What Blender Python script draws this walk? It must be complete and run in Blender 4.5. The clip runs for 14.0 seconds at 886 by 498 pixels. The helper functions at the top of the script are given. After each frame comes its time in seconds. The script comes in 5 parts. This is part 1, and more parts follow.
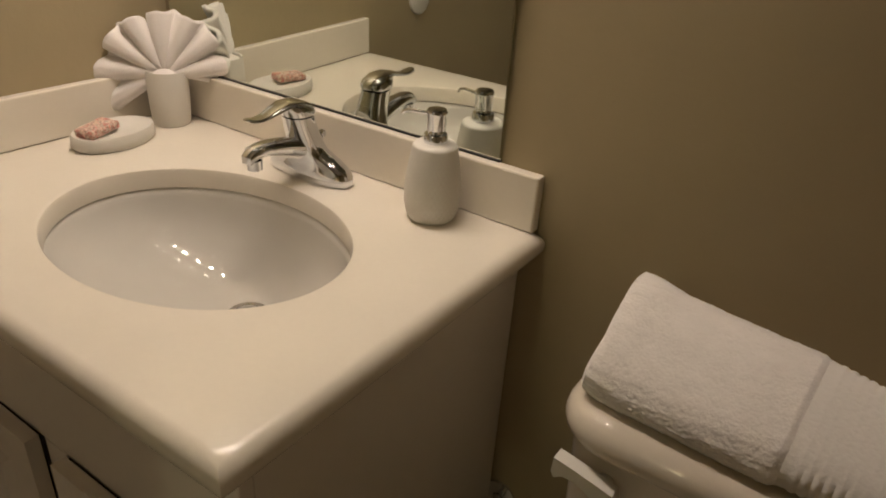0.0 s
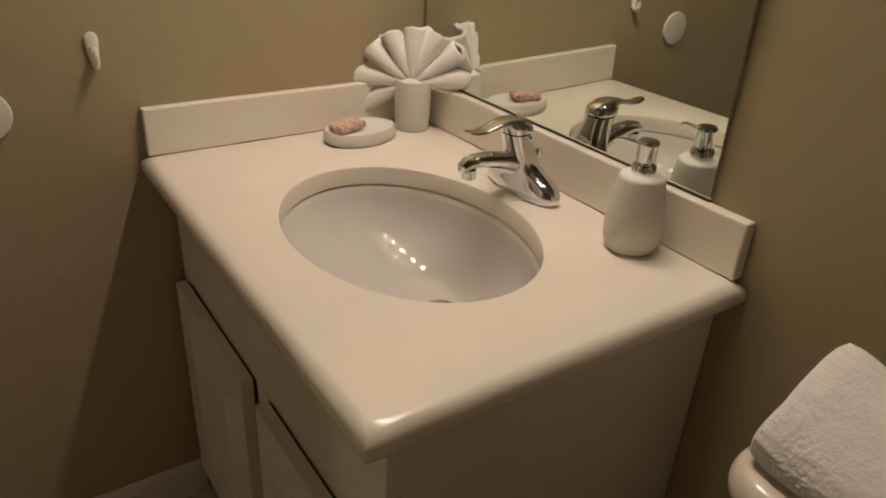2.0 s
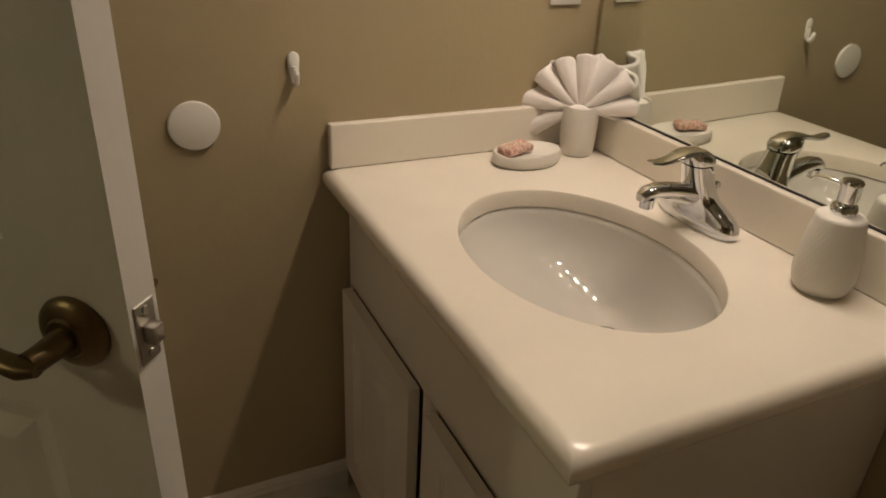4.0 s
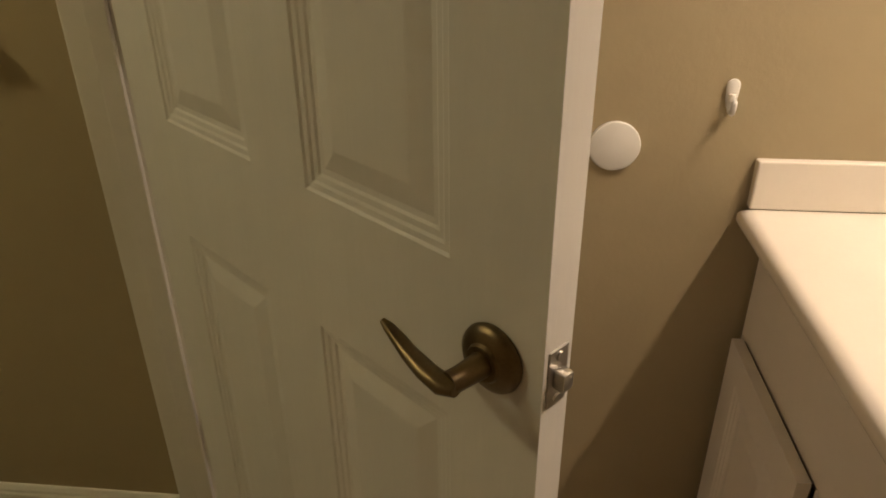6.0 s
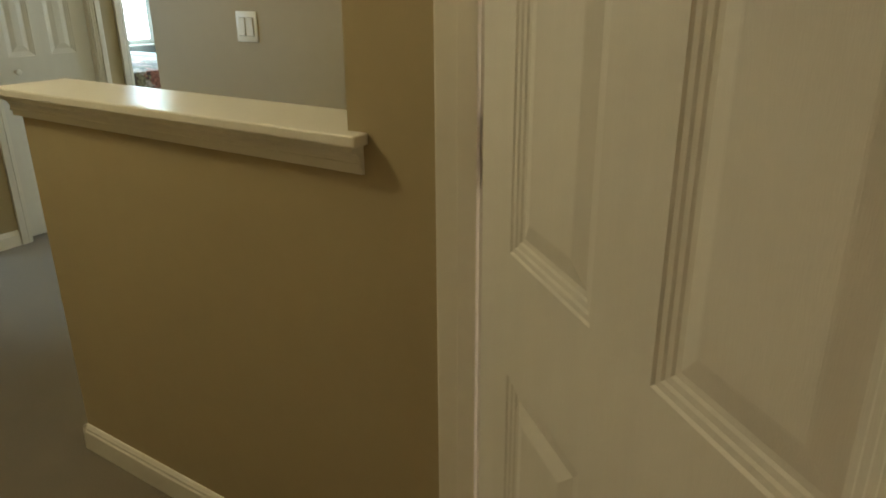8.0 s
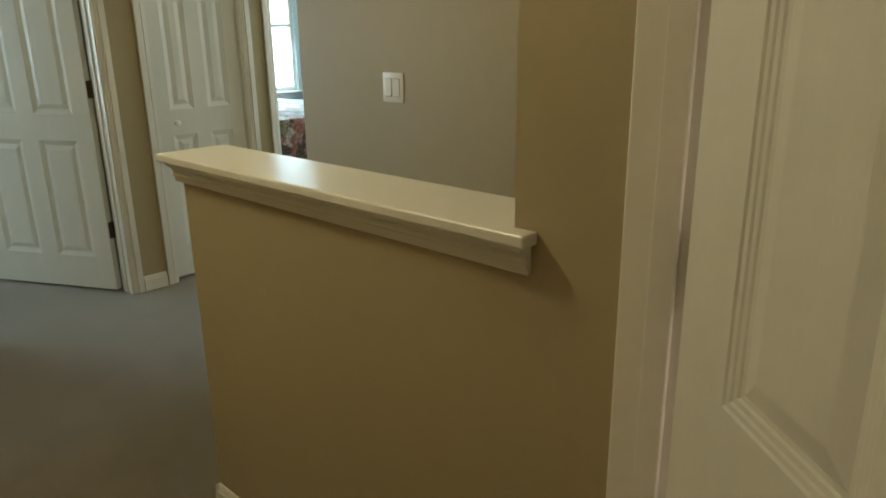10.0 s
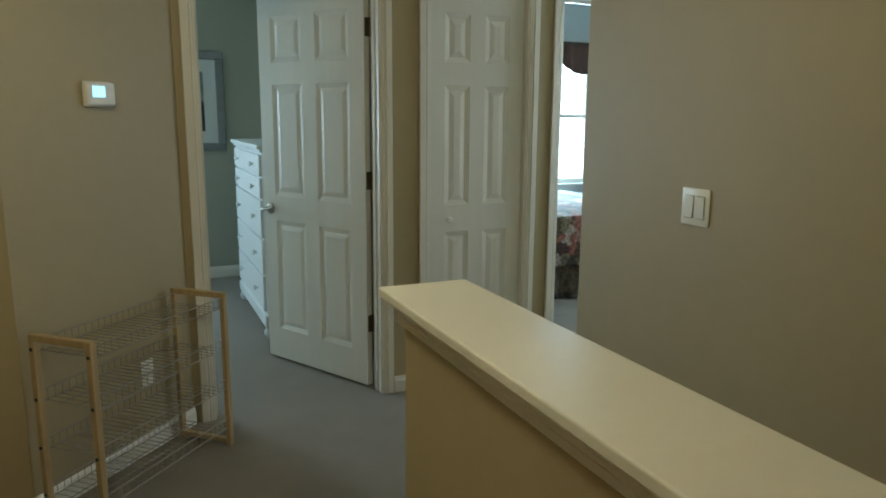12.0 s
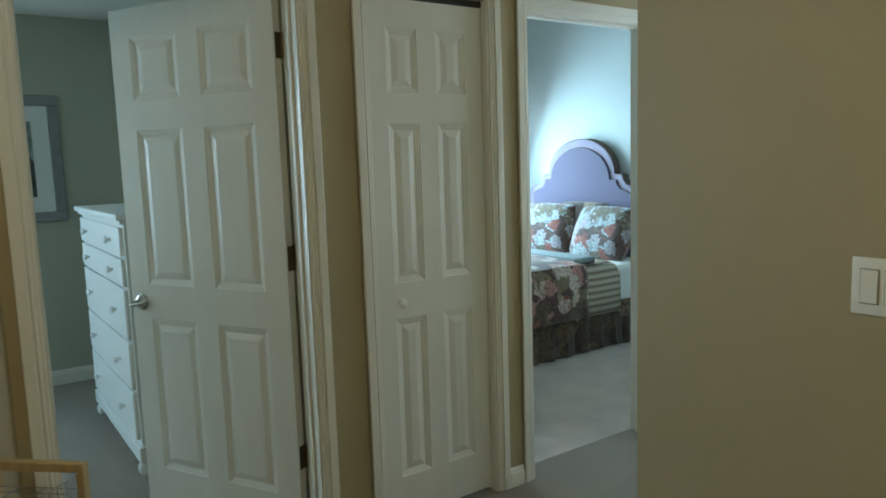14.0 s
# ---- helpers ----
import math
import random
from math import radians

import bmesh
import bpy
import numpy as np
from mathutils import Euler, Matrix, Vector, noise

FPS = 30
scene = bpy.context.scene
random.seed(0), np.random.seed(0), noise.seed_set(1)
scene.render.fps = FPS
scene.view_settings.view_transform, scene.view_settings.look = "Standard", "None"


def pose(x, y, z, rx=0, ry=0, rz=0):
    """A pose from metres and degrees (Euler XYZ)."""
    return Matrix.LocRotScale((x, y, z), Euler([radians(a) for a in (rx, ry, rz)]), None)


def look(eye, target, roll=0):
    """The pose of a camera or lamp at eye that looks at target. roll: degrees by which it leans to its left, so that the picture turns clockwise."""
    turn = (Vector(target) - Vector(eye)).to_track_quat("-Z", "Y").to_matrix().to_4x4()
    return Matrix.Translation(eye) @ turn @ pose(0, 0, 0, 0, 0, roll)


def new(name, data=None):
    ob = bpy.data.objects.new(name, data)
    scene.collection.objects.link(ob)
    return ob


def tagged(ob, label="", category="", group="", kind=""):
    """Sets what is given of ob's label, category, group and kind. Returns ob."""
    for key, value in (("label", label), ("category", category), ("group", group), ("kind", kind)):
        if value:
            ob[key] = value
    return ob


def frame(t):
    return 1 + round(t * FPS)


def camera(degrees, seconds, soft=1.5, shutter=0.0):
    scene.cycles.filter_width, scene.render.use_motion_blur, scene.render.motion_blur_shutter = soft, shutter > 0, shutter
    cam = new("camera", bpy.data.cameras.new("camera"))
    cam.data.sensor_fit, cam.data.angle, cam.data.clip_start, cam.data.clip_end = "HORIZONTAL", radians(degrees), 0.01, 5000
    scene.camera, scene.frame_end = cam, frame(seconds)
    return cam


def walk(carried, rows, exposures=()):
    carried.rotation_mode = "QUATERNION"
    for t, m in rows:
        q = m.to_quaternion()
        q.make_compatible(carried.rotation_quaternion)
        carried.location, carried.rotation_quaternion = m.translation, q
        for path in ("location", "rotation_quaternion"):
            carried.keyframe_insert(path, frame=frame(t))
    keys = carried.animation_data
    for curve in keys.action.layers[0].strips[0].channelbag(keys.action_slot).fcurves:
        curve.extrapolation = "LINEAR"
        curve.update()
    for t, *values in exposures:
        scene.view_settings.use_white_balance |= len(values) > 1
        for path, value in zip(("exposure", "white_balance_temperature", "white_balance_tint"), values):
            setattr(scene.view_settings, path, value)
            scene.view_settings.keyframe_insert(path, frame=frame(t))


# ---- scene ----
cam = camera(63.7, 14.0, soft=1.8)
PATH = [
    (0, (1.167, -0.822, 1.236), (0.208, 0.652, 0.283), 4.0),
    (0.5, (1.174, -0.816, 1.238), (0.108, 0.585, 0.289), 4.0),
    (1, (1.191, -0.800, 1.251), (0.000, 0.484, 0.287), 3.6),
    (1.5, (1.214, -0.800, 1.251), (-0.109, 0.362, 0.304), 3.4),
    (2, (1.228, -0.799, 1.247), (-0.210, 0.228, 0.308), 3.3),
    (4.5, (1.174, -0.926, 1.258), (-0.498, -0.289, 0.363), 2.0),
    (5, (1.16, -0.938, 1.26), (-0.582, -0.583, 0.344), 0.1),
    (5.5, (1.138, -0.945, 1.271), (-0.629, -0.862, 0.338), 0.1),
    (6, (1.113, -0.946, 1.28), (-0.646, -1.123, 0.345), -0.5),
    (6.5, (1.074, -0.957, 1.296), (-0.642, -1.386, 0.362), -0.8),
    (7.0, (0.981, -0.951, 1.272), (-0.681, -1.718, 0.467), -1.6),
    (7.2, (0.956, -0.959, 1.274), (-0.674, -1.820, 0.498), -1.3),
    (9.5, (0.996, -1.117, 1.369), (-0.494, -2.292, 0.737), -0.5),
    (10, (0.913, -1.156, 1.371), (-0.473, -2.47, 0.779), -0.8),
    (10.5, (0.774, -1.227, 1.375), (-0.428, -2.731, 0.834), -1.0),
    (11, (0.711, -1.285, 1.387), (-0.333, -2.92, 0.899), -0.4),
    (11.5, (0.617, -1.421, 1.399), (-0.271, -3.159, 0.966), -0.1),
    (12, (0.547, -1.584, 1.422), (-0.245, -3.383, 1.053), 0.4),
    (12.5, (0.494, -1.776, 1.424), (-0.258, -3.606, 1.13), -0.3),
    (13, (0.484, -2.078, 1.427), (-0.348, -3.88, 1.179), -0.6),
    (13.5, (0.505, -2.374, 1.423), (-0.474, -4.098, 1.157), -0.6),
    (14, (0.45, -2.629, 1.425), (-0.687, -4.256, 1.179), -1.9),
]
walk(cam, [(t, look(eye, target, roll)) for t, eye, target, roll in PATH],
     exposures=[(0, 0.0, 6600, 10), (1.0, -0.06, 6620, 10), (2.0, -0.10, 6640, 10), (4.5, 0.05, 6700, 10), (5.0, 0.2, 6800, 11), (5.5, 0.5, 7000, 12), (6.0, 0.8, 7200, 14), (6.5, 1.0, 7200, 14), (7.2, 1.15, 7050, 13),
                (9.5, 1.08, 6750, 9), (10.0, 1.08, 6600, 10), (10.5, 1.10, 6350, 10), (11.5, 1.0, 6150, 10), (12.5, 0.70, 6000, 7), (14, 0.77, 5960, 6)])

# ------------------------------------------------------------------ light
world = bpy.data.worlds.new("sky")
scene.world = world
world.use_nodes = True
wn = world.node_tree
sky = wn.nodes.new("ShaderNodeTexSky")
sky.sky_type = "NISHITA"
sky.sun_disc = False
sky.sun_elevation = radians(42)
sky.sun_rotation = radians(200)
wn.links.new(sky.outputs[0], wn.nodes["Background"].inputs[0])
wn.nodes["Background"].inputs[1].default_value = 0.12


def lamp(name, kind, energy, colour, m, size=0.1, size_y=None):
    data = bpy.data.lights.new(name, kind)
    data.energy, data.color = energy, colour
    if kind == "AREA":
        data.shape = "RECTANGLE" if size_y else "SQUARE"
        data.size = size
        if size_y:
            data.size_y = size_y
    elif kind == "SUN":
        data.angle = size
    else:
        data.shadow_soft_size = size
    ob = new(name, data)
    ob.matrix_world = m
    return ob


WARM = (1.0, 0.835, 0.70)
DAY = (0.52, 0.84, 1.0)
for n in range(5):
    bulb = lamp("vanity_bulb_light", "SPOT", 6.5, WARM, pose(0.16 + 0.12 * n, -0.150, 1.880), 0.020)
    bulb.data.spot_size, bulb.data.spot_blend = radians(165), 0.95
SX_W = -3.04        # unseen end wall of the landing, with an opening added for fill light
lamp("hall_dome_light", "POINT", 13.5, (1.0, 0.92, 0.60), pose(0.72, -2.90, 2.30), 0.10)
lamp("bedroom_a_window_light", "AREA", 20.0, (0.54, 0.83, 1.0), look((1.55, -8.06, 1.42), (-0.4, -4.6, 1.2)), 1.1, 1.3)
lamp("bedroom_b_window_light", "AREA", 46, DAY, look((-3.28, -8.06, 1.42), (-2.9, -5.8, 0.2)), 1.2, 1.3)


# added fill that brightens the closet door from an unseen, made-up opening
lamp("hall_fill_light", "AREA", 1.9, DAY, look((SX_W + 0.02, -4.40, 1.45), (-1.2, -4.80, 1.1)), 0.64, 1.2)


# ------------------------------------------------------------------ materials
def material(name, colour, rough=0.5, metal=0.0, var=0.06, scale=3.0, bump=0.0, bump_scale=200.0, coat=0.0, stretch=None, sheen=0.0):
    """Two scales of colour variation and a fine relief."""
    m = bpy.data.materials.new(name)
    m.use_nodes = True
    nt = m.node_tree
    bs = nt.nodes["Principled BSDF"]
    bs.inputs["Roughness"].default_value = rough
    bs.inputs["Metallic"].default_value = metal
    bs.inputs["Coat Weight"].default_value = coat
    if sheen:
        bs.inputs["Sheen Weight"].default_value = sheen
    tc = nt.nodes.new("ShaderNodeTexCoord")
    mp = nt.nodes.new("ShaderNodeMapping")
    nt.links.new(tc.outputs["Object"], mp.inputs[0])
    if stretch:
        mp.inputs["Scale"].default_value = stretch
    n1 = nt.nodes.new("ShaderNodeTexNoise")
    n1.inputs["Scale"].default_value = scale
    n1.inputs["Detail"].default_value = 5
    n2 = nt.nodes.new("ShaderNodeTexNoise")
    n2.inputs["Scale"].default_value = scale * 14
    n2.inputs["Detail"].default_value = 3
    for n in (n1, n2):
        nt.links.new(mp.outputs[0], n.inputs["Vector"])
    mix = nt.nodes.new("ShaderNodeMath")
    mix.operation = "MULTIPLY_ADD"
    nt.links.new(n2.outputs[0], mix.inputs[0])
    mix.inputs[1].default_value = 0.4
    nt.links.new(n1.outputs[0], mix.inputs[2])
    ramp = nt.nodes.new("ShaderNodeValToRGB")
    ramp.color_ramp.elements[0].position, ramp.color_ramp.elements[1].position = 0.45, 0.95
    ramp.color_ramp.elements[0].color = (*[c * (1 - var) for c in colour], 1)
    ramp.color_ramp.elements[1].color = (*[min(1, c * (1 + var)) for c in colour], 1)
    nt.links.new(mix.outputs[0], ramp.inputs[0])
    nt.links.new(ramp.outputs[0], bs.inputs["Base Color"])
    rr = nt.nodes.new("ShaderNodeMapRange")
    rr.inputs["To Min"].default_value, rr.inputs["To Max"].default_value = max(0.02, rough * 0.85), min(1, rough * 1.15)
    nt.links.new(n1.outputs[0], rr.inputs[0])
    nt.links.new(rr.outputs[0], bs.inputs["Roughness"])
    if bump:
        n3 = nt.nodes.new("ShaderNodeTexNoise")
        n3.inputs["Scale"].default_value = bump_scale
        n3.inputs["Detail"].default_value = 4
        nt.links.new(mp.outputs[0], n3.inputs["Vector"])
        b = nt.nodes.new("ShaderNodeBump")
        b.inputs["Strength"].default_value = bump
        b.inputs["Distance"].default_value = 0.004
        nt.links.new(n3.outputs[0], b.inputs["Height"])
        nt.links.new(b.outputs[0], bs.inputs["Normal"])
    return m


def fabric_print(name, colours, scale, rough=0.9):
    """A printed cloth: blotches of several colours with ragged edges."""
    m = material(name, colours[0], rough, bump=0.3, bump_scale=400, sheen=0.3)
    nt = m.node_tree
    bs = nt.nodes["Principled BSDF"]
    tc = nt.nodes["Texture Coordinate"]
    warp = nt.nodes.new("ShaderNodeTexNoise")
    warp.inputs["Scale"].default_value = scale * 1.5
    warp.inputs["Detail"].default_value = 4
    nt.links.new(tc.outputs["Object"], warp.inputs["Vector"])
    add = nt.nodes.new("ShaderNodeMixRGB")
    add.blend_type = "ADD"
    add.inputs[0].default_value = 0.16
    nt.links.new(tc.outputs["Object"], add.inputs[1])
    nt.links.new(warp.outputs["Color"], add.inputs[2])
    vor = nt.nodes.new("ShaderNodeTexVoronoi")
    vor.inputs["Scale"].default_value = scale
    nt.links.new(add.outputs[0], vor.inputs["Vector"])
    sep = nt.nodes.new("ShaderNodeSeparateColor")
    nt.links.new(vor.outputs["Color"], sep.inputs[0])
    ramp = nt.nodes.new("ShaderNodeValToRGB")
    ramp.color_ramp.interpolation = "CONSTANT"
    els = ramp.color_ramp.elements
    for n, c in enumerate(colours):
        e = els[n] if n < 2 else els.new(n / len(colours))
        e.position = n / len(colours)
        e.color = (*c, 1)
    nt.links.new(sep.outputs[0], ramp.inputs[0])
    fine = nt.nodes.new("ShaderNodeTexNoise")
    fine.inputs["Scale"].default_value = scale * 5
    fine.inputs["Detail"].default_value = 5
    nt.links.new(tc.outputs["Object"], fine.inputs["Vector"])
    fr = nt.nodes.new("ShaderNodeMapRange")
    fr.inputs["From Min"].default_value, fr.inputs["From Max"].default_value = 0.3, 0.7
    fr.inputs["To Min"].default_value, fr.inputs["To Max"].default_value = 0.45, 1.5
    nt.links.new(fine.outputs[0], fr.inputs[0])
    mul = nt.nodes.new("ShaderNodeMixRGB")
    mul.blend_type = "MULTIPLY"
    mul.inputs[0].default_value = 1
    nt.links.new(ramp.outputs[0], mul.inputs[1])
    nt.links.new(fr.outputs[0], mul.inputs[2])
    nt.links.new(mul.outputs[0], bs.inputs["Base Color"])
    return m


def striped(name, colours, scale, axis=2):
    m = material(name, colours[0], 0.85, bump=0.2, bump_scale=400)
    nt = m.node_tree
    bs = nt.nodes["Principled BSDF"]
    tc = nt.nodes["Texture Coordinate"]
    w = nt.nodes.new("ShaderNodeTexWave")
    w.bands_direction = "XYZ"[axis]
    w.inputs["Scale"].default_value = scale
    w.inputs["Distortion"].default_value = 0.4
    nt.links.new(tc.outputs["Object"], w.inputs["Vector"])
    ramp = nt.nodes.new("ShaderNodeValToRGB")
    els = ramp.color_ramp.elements
    for n, c in enumerate(colours):
        e = els[n] if n < 2 else els.new(n / len(colours))
        e.position = n / len(colours)
        e.color = (*c, 1)
    nt.links.new(w.outputs[0], ramp.inputs[0])
    nt.links.new(ramp.outputs[0], bs.inputs["Base Color"])
    return m


M_WALL = material("beige_wall_paint", (0.385, 0.314, 0.189), 0.55, var=0.035, scale=1.2, bump=0.12, bump_scale=90)
M_WALL_GREY = material("sage_wall_paint", (0.41, 0.42, 0.345), 0.6, var=0.03, scale=1.2, bump=0.12, bump_scale=90)
M_WALL_PALE = material("pale_wall_paint", (0.50, 0.545, 0.54), 0.6, var=0.03, scale=1.2, bump=0.12, bump_scale=90)
M_CEIL = material("ceiling_paint", (0.72, 0.69, 0.62), 0.9, var=0.03, bump=0.4, bump_scale=60)
M_TRIM = material("white_trim_paint", (0.72, 0.69, 0.62), 0.33, var=0.03, scale=4, bump=0.04, bump_scale=60)
M_DOOR = material("white_door_paint", (0.70, 0.68, 0.63), 0.36, var=0.03, scale=3, bump=0.10, bump_scale=160, stretch=(6, 6, 0.6))
M_CABINET = material("white_thermofoil", (0.72, 0.67, 0.59), 0.38, var=0.025, scale=4, bump=0.03, bump_scale=50)
M_COUNTER = material("cultured_marble", (0.80, 0.74, 0.64), 0.22, var=0.025, scale=9, coat=0.3)
M_PORCELAIN = material("glazed_porcelain", (0.62, 0.595, 0.545), 0.02, var=0.012, scale=5, coat=0.5)
M_TANK = material("bone_porcelain", (0.66, 0.595, 0.50), 0.08, var=0.012, scale=5, coat=0.5)
M_CHROME = material("chrome", (0.74, 0.755, 0.78), 0.06, metal=1.0, var=0.02, scale=20)
M_BRASS = material("antique_brass", (0.16, 0.115, 0.06), 0.36, metal=0.9, var=0.25, scale=25, bump=0.05, bump_scale=100)
M_BRONZE = material("dark_bronze_hinge", (0.10, 0.08, 0.055), 0.45, metal=0.8, var=0.2, scale=40)
M_STEEL = material("worn_steel", (0.42, 0.40, 0.36), 0.35, metal=0.9, var=0.15, scale=60)
M_CERAMIC = material("white_stoneware", (0.72, 0.69, 0.63), 0.5, var=0.03, scale=20, bump=0.2, bump_scale=60)
M_TOWEL = material("white_terry", (0.80, 0.755, 0.72), 0.95, var=0.05, scale=30, bump=0.25, bump_scale=300, sheen=0.6)
M_PLASTIC = material("white_plastic", (0.76, 0.74, 0.68), 0.35, var=0.02, scale=10)
M_DARK = material("black_plastic", (0.02, 0.02, 0.02), 0.4, var=0.1, scale=10)
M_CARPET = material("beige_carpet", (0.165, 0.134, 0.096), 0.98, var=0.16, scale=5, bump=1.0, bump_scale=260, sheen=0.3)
# same carpet as on the landing, with bedroom daylight put into its colour
M_CARPET_LIT = material("lit_bedroom_carpet", (0.54, 0.44, 0.385), 0.98, var=0.16, scale=5, bump=1.0, bump_scale=260, sheen=0.3)
M_VINYL = material("bath_floor_vinyl", (0.52, 0.46, 0.38), 0.4, var=0.06, scale=6)
M_PINE = material("pale_pine", (0.42, 0.30, 0.15), 0.5, var=0.16, scale=6, bump=0.08, bump_scale=60, stretch=(8, 8, 0.8))
M_WIRE = material("white_coated_wire", (0.27, 0.245, 0.20), 0.4, var=0.04, scale=20)
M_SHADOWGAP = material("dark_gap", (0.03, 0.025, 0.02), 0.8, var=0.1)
M_DRESSER = material("white_lacquer", (0.75, 0.77, 0.76), 0.35, var=0.02, scale=4)
M_GREYWOOD = material("grey_frame_wood", (0.23, 0.24, 0.24), 0.45, var=0.1, scale=20)
M_MAT = material("picture_mat", (0.70, 0.72, 0.70), 0.9, var=0.02)
M_ART = fabric_print("landscape_print", [(0.10, 0.14, 0.13), (0.25, 0.30, 0.27), (0.06, 0.07, 0.06), (0.35, 0.38, 0.36)], 3)
M_FLORAL = fabric_print("floral_bedspread", [(0.09, 0.055, 0.035), (0.38, 0.13, 0.09), (0.20, 0.14, 0.08), (0.50, 0.38, 0.32), (0.13, 0.08, 0.05), (0.42, 0.20, 0.17), (0.26, 0.20, 0.12), (0.11, 0.05, 0.045)], 10)
M_SHAM = fabric_print("floral_sham", [(0.30, 0.34, 0.35), (0.10, 0.06, 0.05), (0.26, 0.09, 0.07), (0.36, 0.40, 0.42), (0.12, 0.08, 0.06), (0.16, 0.13, 0.09), (0.33, 0.30, 0.33)], 11)
M_SKIRT = fabric_print("brown_bed_skirt", [(0.07, 0.045, 0.025), (0.11, 0.07, 0.04), (0.05, 0.03, 0.02), (0.20, 0.13, 0.08)], 7)
M_STRIPE = striped("striped_blanket", [(0.14, 0.095, 0.065), (0.44, 0.37, 0.28), (0.22, 0.16, 0.115), (0.50, 0.43, 0.33)], 6.5)
M_BLANKET = material("grey_green_fold", (0.27, 0.31, 0.31), 0.9, var=0.06, scale=10, bump=0.3)
M_SHEET = material("white_sheet", (0.79, 0.755, 0.72), 0.9, var=0.03, scale=8, bump=0.2)
M_HEADBOARD = material("lilac_upholstery", (0.11, 0.093, 0.16), 0.8, var=0.06, scale=6, bump=0.3, bump_scale=300, sheen=0.4)
M_WELT = material("lilac_band", (0.30, 0.255, 0.34), 0.8, var=0.1, scale=10)
M_PIPING = material("dark_welt", (0.11, 0.075, 0.06), 0.8, var=0.1, scale=10)
M_NIGHT = material("dark_walnut", (0.07, 0.04, 0.025), 0.4, var=0.2, scale=8)
M_STALK = material("dry_stem", (0.10, 0.12, 0.06), 0.8, var=0.15)
M_DRIED = material("dried_petals", (0.12, 0.055, 0.04), 0.9, var=0.25, scale=20)
M_VALANCE = material("brown_valance", (0.10, 0.05, 0.035), 0.9, var=0.2, scale=6, bump=0.3)
M_SOAPWRAP = fabric_print("soap_wrapper", [(0.55, 0.30, 0.24), (0.62, 0.48, 0.38), (0.50, 0.18, 0.15), (0.66, 0.52, 0.40)], 60)
M_MIRROR = bpy.data.materials.new("mirror_silver")
M_MIRROR.use_nodes = True
_b = M_MIRROR.node_tree.nodes["Principled BSDF"]
_b.inputs["Base Color"].default_value = (0.80, 0.84, 0.78, 1)
_b.inputs["Metallic"].default_value = 1
_b.inputs["Roughness"].default_value = 0.015


def glow(name, colour, strength):
    m = bpy.data.materials.new(name)
    m.use_nodes = True
    b = m.node_tree.nodes["Principled BSDF"]
    b.inputs["Base Color"].default_value = (*colour, 1)
    b.inputs["Emission Color"].default_value = (*colour, 1)
    b.inputs["Emission Strength"].default_value = strength
    return m


M_SCREEN = glow("lcd_backlight", (0.35, 0.75, 1.0), 0.9)
M_OUTSIDE = glow("bright_sky_outside", (0.80, 0.93, 1.0), 3.0)
M_BULB = glow("frosted_bulb", (1.0, 0.84, 0.66), 1.2)


# ------------------------------------------------------------------ mesh helpers
def box(bm, x0, x1, y0, y1, z0, z1, bevel=0.0, seg=2):
    r = bmesh.ops.create_cube(bm, size=1)
    vs = r["verts"]
    for v in vs:
        v.co = Vector(((x0 + x1) / 2 + v.co.x * (x1 - x0), (y0 + y1) / 2 + v.co.y * (y1 - y0), (z0 + z1) / 2 + v.co.z * (z1 - z0)))
    if bevel:
        es = list({e for v in vs for e in v.link_edges})
        bmesh.ops.bevel(bm, geom=es, offset=bevel, segments=seg, profile=0.5, affect="EDGES")


def lathe(bm, profile, n=32, at=(0, 0, 0), sx=1.0, sy=1.0):
    """Rings (r, z) turned about z; a ring of r = 0 closes the end."""
    rings = []
    for r, z in profile:
        if r == 0:
            rings.append([bm.verts.new((at[0], at[1], at[2] + z))])
        else:
            rings.append([bm.verts.new((at[0] + sx * r * math.cos(2 * math.pi * k / n), at[1] + sy * r * math.sin(2 * math.pi * k / n), at[2] + z)) for k in range(n)])
    for a, b in zip(rings, rings[1:]):
        for k in range(n):
            q = [a[k % len(a)], a[(k + 1) % len(a)], b[(k + 1) % len(b)], b[k % len(b)]]
            q = [v for i, v in enumerate(q) if v not in q[:i]]
            if len(q) > 2:
                bm.faces.new(q)


def tube(bm, pts, radii, n=10, flat=1.0, cap=True):
    """A swept tube through points; flat squashes it along its second axis."""
    pts = [Vector(p) for p in pts]
    if not hasattr(radii, "__len__"):
        radii = [radii] * len(pts)
    rings, side = [], None
    for k, p in enumerate(pts):
        d = (pts[min(k + 1, len(pts) - 1)] - pts[max(k - 1, 0)]).normalized()
        if side is None:
            side = d.cross(Vector((0, 0, 1)))
            if side.length < 0.05:
                side = Vector((1, 0, 0))
        side = (side - d * side.dot(d)).normalized()
        up = side.cross(d)
        rings.append([bm.verts.new(p + radii[k] * (math.cos(2 * math.pi * j / n) * side + flat * math.sin(2 * math.pi * j / n) * up)) for j in range(n)])
    for a, b in zip(rings, rings[1:]):
        for j in range(n):
            bm.faces.new((a[j], a[(j + 1) % n], b[(j + 1) % n], b[j]))
    if cap:
        bm.faces.new(rings[0][::-1])
        bm.faces.new(rings[-1])


def extrude_profile(bm, prof, m, length):
    """A closed profile (u, v) swept by length along local x, placed by m (u is local y, v local z)."""
    a = [bm.verts.new(m @ Vector((0, u, v))) for u, v in prof]
    b = [bm.verts.new(m @ Vector((length, u, v))) for u, v in prof]
    n = len(prof)
    for k in range(n):
        bm.faces.new((a[k], a[(k + 1) % n], b[(k + 1) % n], b[k]))
    bm.faces.new(a[::-1])
    bm.faces.new(b)


